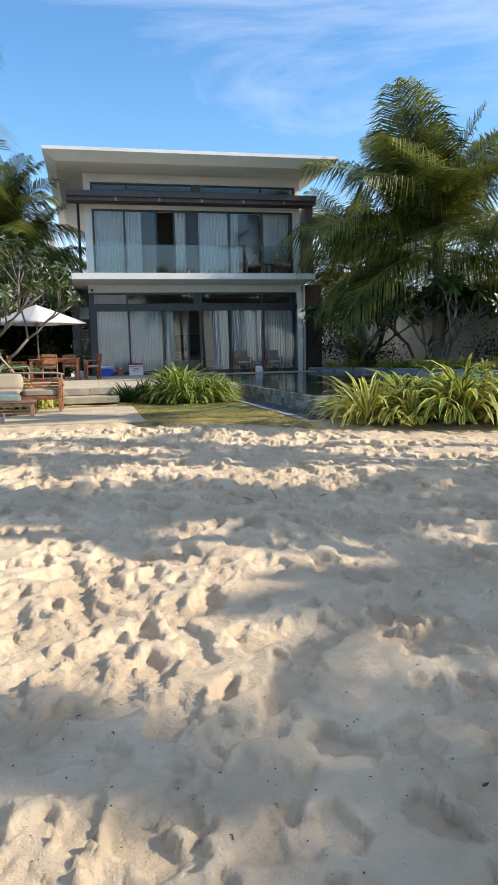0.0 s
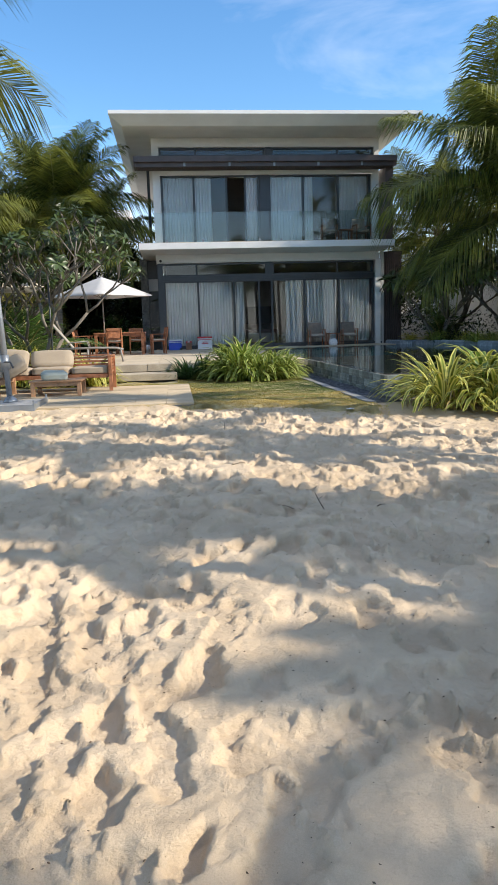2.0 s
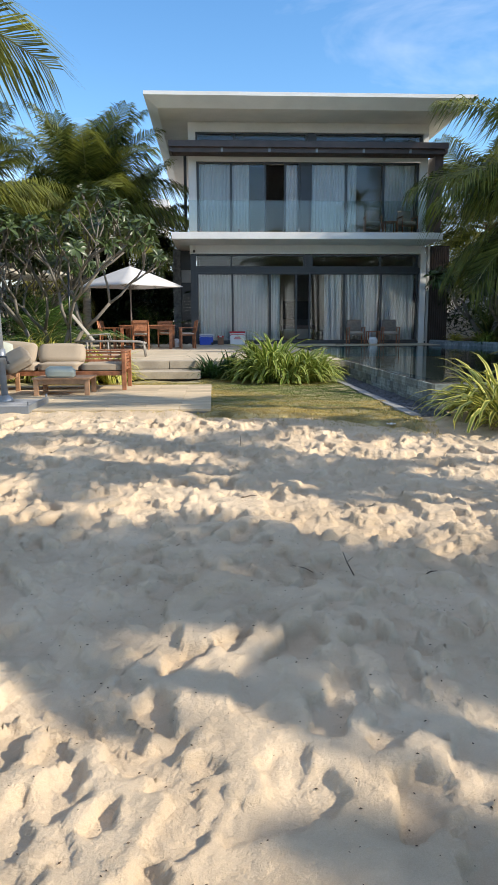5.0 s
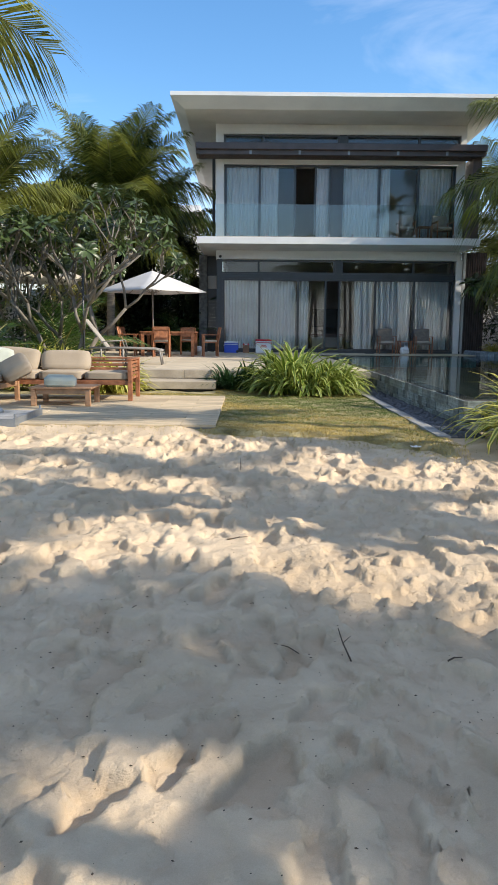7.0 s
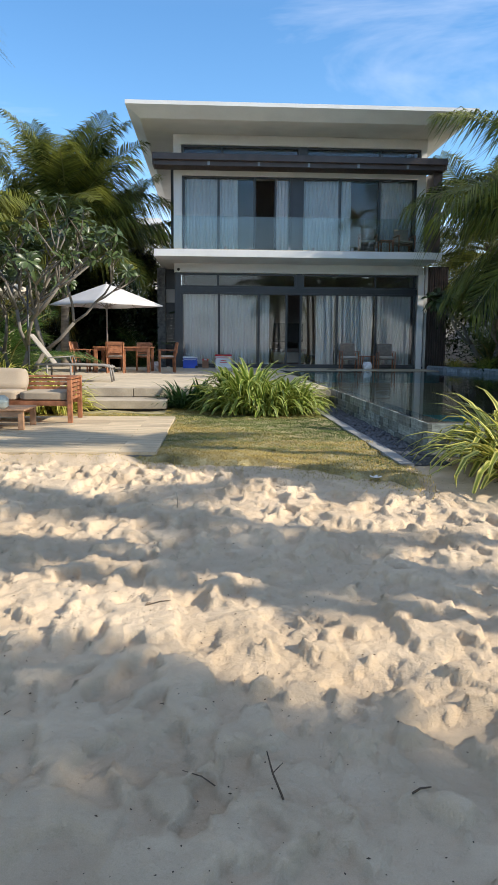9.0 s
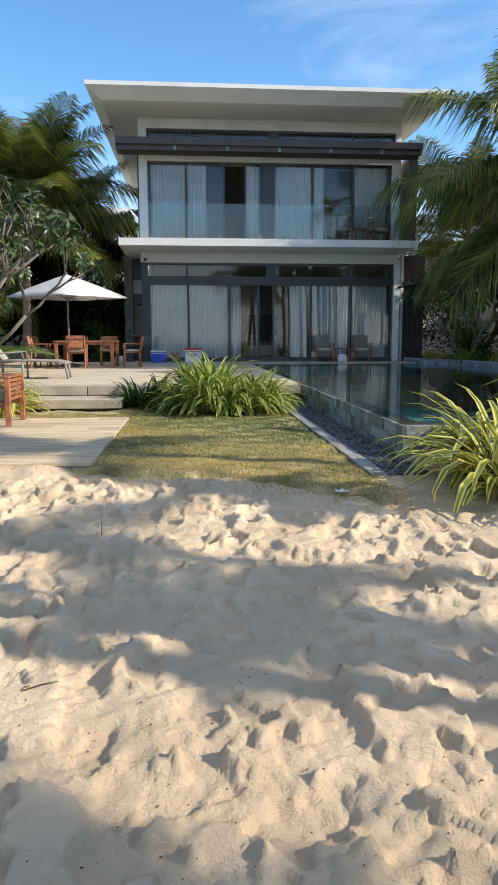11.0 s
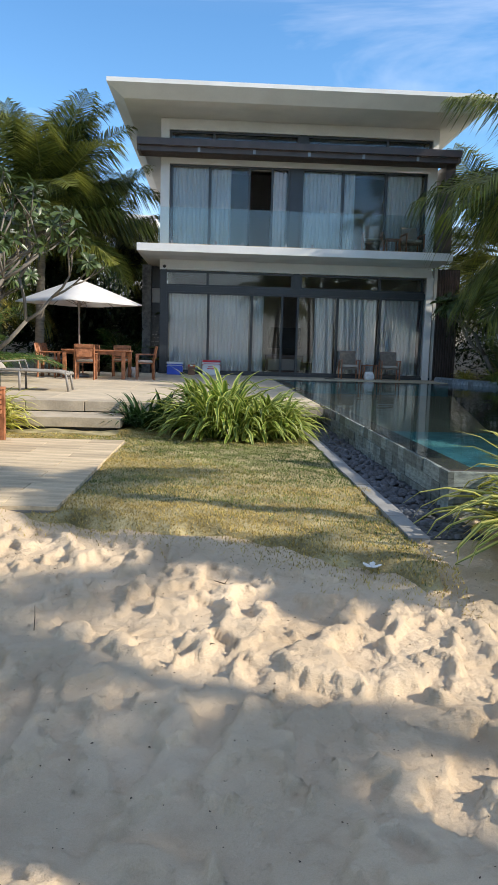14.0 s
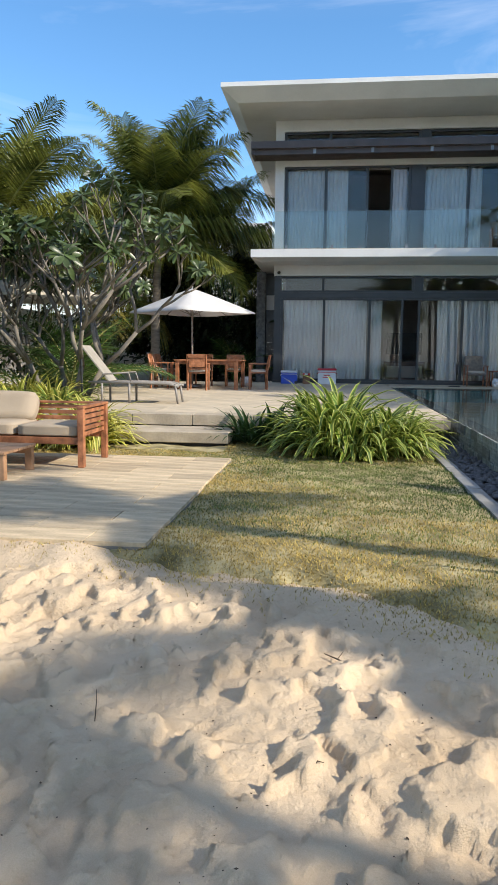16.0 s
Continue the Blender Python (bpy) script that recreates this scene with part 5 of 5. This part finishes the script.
# ---- dining group under the umbrella ----
def market_umbrella(x, y, z0, top, rim, corner, mat, label, turn=0.0):
    u = thing("market_umbrella", label, "umbrella", at=pose(x, y, z0, 0, 0, turn))
    put("base", Mesh().tube([(0, 0, 0), (0, 0, 0.06), (0, 0, 0.09)], [0.27, 0.27, 0.2], 20), STEEL, u, smooth=True)
    put("pole", Mesh().tube([(0, 0, 0.08), (0, 0, top)], [0.026, 0.026], 12), TAUPEMETAL, u, smooth=True)
    m = Mesh()
    n, rings = 8, 6
    for inner in (0, 1):
        rows = []
        for r in range(rings + 1):
            s = r / rings
            row = []
            for k in range(4 * n + 1):
                a = 2 * math.pi * k / (4 * n)
                q = (a / (math.pi / 4)) % 1.0
                sag = math.sin(math.pi * q) * 0.012 * s
                rad = corner * s / max(abs(math.cos(a - math.pi / 4)) + abs(math.sin(a - math.pi / 4)), 0.01)
                row.append((math.cos(a) * rad * 1.30, math.sin(a) * rad * 1.30, top - (top - rim) * s ** 1.06 - sag - 0.004 * inner))
            rows.append(row if not inner else row)
        if inner:
            continue
        rows.append([(p[0] * 0.998, p[1] * 0.998, p[2] - 0.025) for p in rows[-1]])
        m.grid(rows)
    put("canopy", m, mat, u, smooth=True)
    put("finial", Mesh().tube([(0, 0, top - 0.02), (0, 0, top + 0.05)], [0.03, 0.015], 8), TAUPEMETAL, u)
    put("hub", Mesh().tube([(0, 0, rim - 0.10), (0, 0, rim)], [0.05, 0.05], 10), TAUPEMETAL, u)
    for k in range(8):
        a = k * math.pi / 4
        rad = corner * 1.30 / (abs(math.cos(a - math.pi / 4)) + abs(math.sin(a - math.pi / 4)))
        d = Vector((math.cos(a), math.sin(a), 0))
        rib = put("rib", Mesh().tube([(0, 0, top - 0.05), tuple(d * rad * 0.98 + Vector((0, 0, rim - 0.03)))], [0.012, 0.010], 5), TAUPEMETAL, u)
        put("strut", Mesh().tube([tuple(d * 0.04 + Vector((0, 0, rim - 0.06))), tuple(d * rad * 0.52 + Vector((0, 0, rim + (top - rim) * 0.44)))], [0.010, 0.010], 5), TAUPEMETAL, rib)
    return u


market_umbrella(-2.05, 15.5, DECK, 2.57, 1.95, 1.27, CANVAS, "open white canvas market umbrella over the dining table", -42)
market_umbrella(-5.0, 12.6, 0.1, 2.95, 2.30, 1.45, CREAMCANVAS, "open cream canvas umbrella behind the plumeria", 20)

table = thing("dining_table", "square-legged teak outdoor dining table", "table", at=pose(-1.5, 15.25, DECK))
put("tabletop", Mesh().box(-0.82, 0.82, -0.75, 0.75, 0.70, 0.735), TEAK, table, bevel=0.006)
for x in (-0.79, 0.70):
    for y in (-0.72, 0.63):
        bar(table, "leg", x, x + 0.09, y, y + 0.09, 0, 0.70, TEAK)
bar(table, "apron", -0.70, 0.70, -0.70, -0.67, 0.62, 0.70, TEAK)
bar(table, "apron", -0.70, 0.70, 0.67, 0.70, 0.62, 0.70, TEAK)


def dining_chair(m):
    c = thing("dining_chair", "teak garden armchair with slatted back and pale seat pad", "chair", "chairs round the table", at=m)
    for x in (-0.25, 0.205):
        bar(c, "leg", x, x + 0.045, 0.19, 0.235, 0, 0.63, TEAK)
        put("leg", Mesh().tube([(x + 0.022, -0.22, 0), (x + 0.022, -0.21, 0.42), (x + 0.022, -0.30, 0.86)], [0.026, 0.028, 0.022], 4), TEAK, c)
        bar(c, "armrest", x - 0.01, x + 0.055, -0.25, 0.25, 0.632, 0.655, TEAK)
    put("seat", Mesh().box(-0.22, 0.22, -0.21, 0.22, 0.405, 0.435), TEAK, c, bevel=0.006)
    pad = soft_box(0.44, 0.42, 0.05, 0.2, 4)
    pad.materials.append(SEATPAD)
    p = put("seat_pad", pad, None, c, "pale seat pad")
    p.location = (0, 0, 0.462)
    put("top_rail", Mesh().box(-0.215, 0.215, -0.315, -0.285, 0.78, 0.87), TEAK, c, bevel=0.006)
    put("back_panel", Mesh().box(-0.19, 0.19, -0.292, -0.272, 0.56, 0.775), TEAK, c, bevel=0.004)
    for z in (0.50,):
        bar(c, "back_rail", -0.205, 0.205, -0.262, -0.235, z, z + 0.045, TEAK, 0.004)
    return c


first = dining_chair(pose(-1.62, 14.12, DECK, 0, 0, 2))
for x, y, a in ((-0.25, 15.0, 98), (-2.72, 14.85, -88), (-2.75, 15.65, -95), (-1.95, 16.42, 178), (-1.05, 16.45, 184), (-0.32, 15.85, 92)):
    copy_thing(first, pose(x, y, DECK, 0, 0, a))

lounger = thing("sun_lounger", "taupe metal sun lounger with raised sling backrest", "sun lounger", at=pose(-1.95, 9.3, DECK, 0, 0, 4))
for y in (-0.32, 0.285):
    put("side_rail", Mesh().tube([(-0.65, y + 0.018, 0.36), (0.2, y + 0.018, 0.36), (0.75, y + 0.018, 0.345), (0.93, y + 0.018, 0.30)], [0.022] * 4, 8), TAUPEMETAL, lounger, smooth=True)
    for x, dx in ((-0.42, 0.0), (0.06, 0.0), (0.86, 0.05)):
        put("leg", Mesh().tube([(x, y + 0.018, 0.345), (x + dx, y + 0.018, 0.0)], [0.022, 0.020], 8), TAUPEMETAL, lounger, smooth=True)
    put("armrest", Mesh().tube([(-0.5, y + 0.018, 0.36), (-0.38, y + 0.018, 0.50), (0.05, y + 0.018, 0.53), (0.10, y + 0.018, 0.36)], [0.014] * 4, 8), TAUPEMETAL, lounger, smooth=True)
put("sling", Mesh().grid([[(x, y, 0.372 - 0.012 * math.cos(y * 5) - (0.05 if x > 0.8 else 0.0)) for y in np.linspace(-0.29, 0.29, 7)] for x in np.linspace(-0.30, 0.92, 12)]), SLING, lounger, smooth=True)
back = put("backrest", Mesh().box(0, 0.78, -0.29, 0.29, -0.014, 0.014), SLING, lounger, "sling backrest tilted up", bevel=0.006)
back.matrix_basis = Matrix.Translation((-0.30, 0, 0.375)) @ Matrix.Rotation(radians(180 + 52), 4, "Y") @ Matrix.Rotation(radians(180), 4, "X")


# ---- in front of the doors ----
def cooler(x, y, body, lid, w, d, h, label):
    c = thing("cool_box", label, "cool box", at=pose(x, y, DECK))
    put("body", Mesh().box(-w / 2, w / 2, -d / 2, d / 2, 0, h), body, c, bevel=0.02)
    put("lid", Mesh().box(-w / 2 - 0.012, w / 2 + 0.012, -d / 2 - 0.012, d / 2 + 0.012, h + 0.002, h + 0.065), lid, c, bevel=0.02)
    put("handle", Mesh().tube([(-w / 2 - 0.02, -d / 2 - 0.02, h * 0.75), (-w / 2 + 0.04, -d / 2 - 0.035, h * 0.88), (w / 2 - 0.04, -d / 2 - 0.035, h * 0.88), (w / 2 + 0.02, -d / 2 - 0.02, h * 0.75)], [0.011] * 4, 6), lid, c, smooth=True)
    return c


blue_box = cooler(0.30, 19.1, BLUE, WHITEP, 0.50, 0.34, 0.34, "blue plastic cool box with white lid by the doors")
put("wheel", Mesh().tube([(0.22, -0.19, 0.05), (0.22, -0.14, 0.05)], [0.05, 0.05], 12), DARKIN, blue_box)
white_box = cooler(1.46, 19.2, WHITEP, REDP, 0.56, 0.36, 0.42, "white plastic cool box with red lid by the doors")
for z, w in ((0.26, 0.20), (0.20, 0.26)):
    put("lettering", Mesh().box(-w / 2, w / 2, -0.183, -0.181, z, z + 0.03), REDP, white_box, "faded red lettering, unreadable")
box = thing("carton", "small brown carton with red top between the cool boxes", "box", at=pose(0.83, 19.1, DECK))
put("body", Mesh().box(-0.11, 0.11, -0.1, 0.1, 0, 0.27), CARTON, box, bevel=0.005)
put("lid", Mesh().box(-0.112, 0.112, -0.102, 0.102, 0.272, 0.33), REDP, box, bevel=0.005)
put("strip", Mesh().box(-0.05, 0.05, -0.104, -0.1025, 0.28, 0.325), WHITEP, box)


def armchair(m, label):
    c = thing("armchair", label, "armchair", "woven armchairs", at=m)
    for x in (-0.31, 0.27):
        for y in (-0.28, 0.26):
            bar(c, "leg", x, x + 0.04, y, y + 0.04, 0, 0.60 if y > 0 else 0.58, TEAK)
        bar(c, "armrest", x - 0.015, x + 0.055, -0.30, 0.31, 0.602, 0.63, TEAK)
    put("seat", Mesh().box(-0.265, 0.265, -0.27, 0.27, 0.33, 0.37), WICKER, c, bevel=0.01)
    me = soft_box(0.52, 0.52, 0.09, 0.2, 4)
    me.materials.append(SEATPAD)
    put("cushion", me, None, c, "pale seat cushion").location = (0, 0, 0.42)
    b = put("backrest", Mesh().box(-0.265, 0.265, -0.025, 0.025, 0, 0.56), WICKER, c, "woven taupe backrest", bevel=0.015)
    b.matrix_basis = Matrix.Translation((0, -0.25, 0.36)) @ Matrix.Rotation(radians(12), 4, "X")
    return c


def side_table(m, label):
    t = thing("side_table", label, "side table", at=m)
    put("tabletop", Mesh().box(-0.24, 0.24, -0.24, 0.24, 0.44, 0.47), TEAK, t, bevel=0.005)
    for x in (-0.22, 0.175):
        for y in (-0.22, 0.175):
            bar(t, "leg", x, x + 0.045, y, y + 0.045, 0, 0.44, TEAK)


a1 = armchair(pose(5.95, 19.35, DECK, 0, 0, 180), "teak armchair with woven back by the glass doors")
copy_thing(a1, pose(7.28, 19.35, DECK, 0, 0, 176))
side_table(pose(6.62, 19.4, DECK), "small square teak side table between armchairs")
a2 = copy_thing(a1, pose(6.50, 19.35, 4.345, 0, 0, 174))
tagged(a2, "teak armchair with woven back on the balcony")
tagged(copy_thing(a1, pose(7.80, 19.35, 4.345, 0, 0, 186)), "teak armchair with woven back on the balcony")
side_table(pose(7.15, 19.4, 4.345), "small square teak side table on the balcony")


def bag(x, y, z, s, label, seed):
    me = soft_box(s, s * 0.7, s * 0.8, 0.5, 5, seed=seed)
    rnd = random.Random(seed)
    for v in me.vertices:
        v.co += Vector((rnd.uniform(-1, 1), rnd.uniform(-1, 1), rnd.uniform(-1, 1))) * s * 0.05
    me.materials.append(WHITEP)
    ob = put("plastic_bag", me, None)
    ob.location = (x, y, z + s * 0.36)
    tagged(ob, label, "bag")


bag(6.52, 18.9, DECK, 0.34, "crumpled white bag on the ledge by the pool", 3)
bag(-0.72, 16.2, DECK, 0.36, "crumpled white plastic bag under the dining table", 4)
pot = thing("plant_pot", "dark round pot just inside the glass door", "pot", at=pose(4.78, 20.55, DECK))
put("pot", Mesh().tube([(0, 0, 0), (0, 0, 0.2), (0, 0, 0.42), (0, 0, 0.46)], [0.13, 0.22, 0.2, 0.17], 16), DARKIN, pot, smooth=True)
cab = thing("cabinet", "dark wooden cabinet inside the open door", "cabinet", at=pose(4.1, 22.6, DECK))
put("body", Mesh().box(-0.7, 0.7, -0.3, 0.3, 0, 0.7), material("dark_wood", (0.10, 0.045, 0.03), rough=0.4, vary=0.3, scale=3, stretch=(1, 1, 6)), cab, bevel=0.01)
put("screen", Mesh().box(-0.6, 0.6, -0.06, 0.0, 0.95, 1.7), DARKIN, cab)
put("cushion", Mesh().box(-0.6, 0.6, -0.34, -0.31, 0.15, 0.55), SEATPAD, cab, bevel=0.01)
shoe = put("flip_flop", Mesh().box(-0.16, 0.16, -0.06, 0.06, 0.004, 0.03), DARKIN, bevel=0.012)
shoe.location = (5.2, 18.5, DECK)
tagged(shoe, "pair of dark sandals on the ledge", "sandals")

garden_pole = put("garden_pole", Mesh().tube([(0, 0, -0.05), (0, 0, 1.2), (0.01, 0, 2.3)], [0.022, 0.020, 0.018], 8), FRAME, smooth=True)
garden_pole.location = (-2.72, 9.0, 0.0)
tagged(garden_pole, "thin dark pole standing beside the plumeria", "pole")

# ---- pieces of floors and walls ----
paving(terrace, -5.4, 0.52, 1.12, 4.85, 0.92, 0.287, 0.022, PAVE)
paving(deck, -4.6, 3.28, 7.33, FY - 0.1, 0.9, 0.9, DECK, DECKSTONE, stagger=False)
paving(deck, 3.30, 8.80, 17.97, FY - 0.1, 0.9, 0.66, DECK, DECKSTONE, stagger=False)
cladding(pool, (3.40, 17.9), (3.40, 1.36), -0.08, 0.298, 3, 0.21, TILE, seed=2)
cladding(pool, (3.40, 1.37), (6.2, 1.37), -0.08, 0.298, 3, 0.21, TILE, seed=3)
for i in range(len(planter_line) - 1):
    cladding(planter, planter_line[i], planter_line[i + 1], 0.18, 0.43, 2, 0.34, BLUETILE, seed=10 + i)
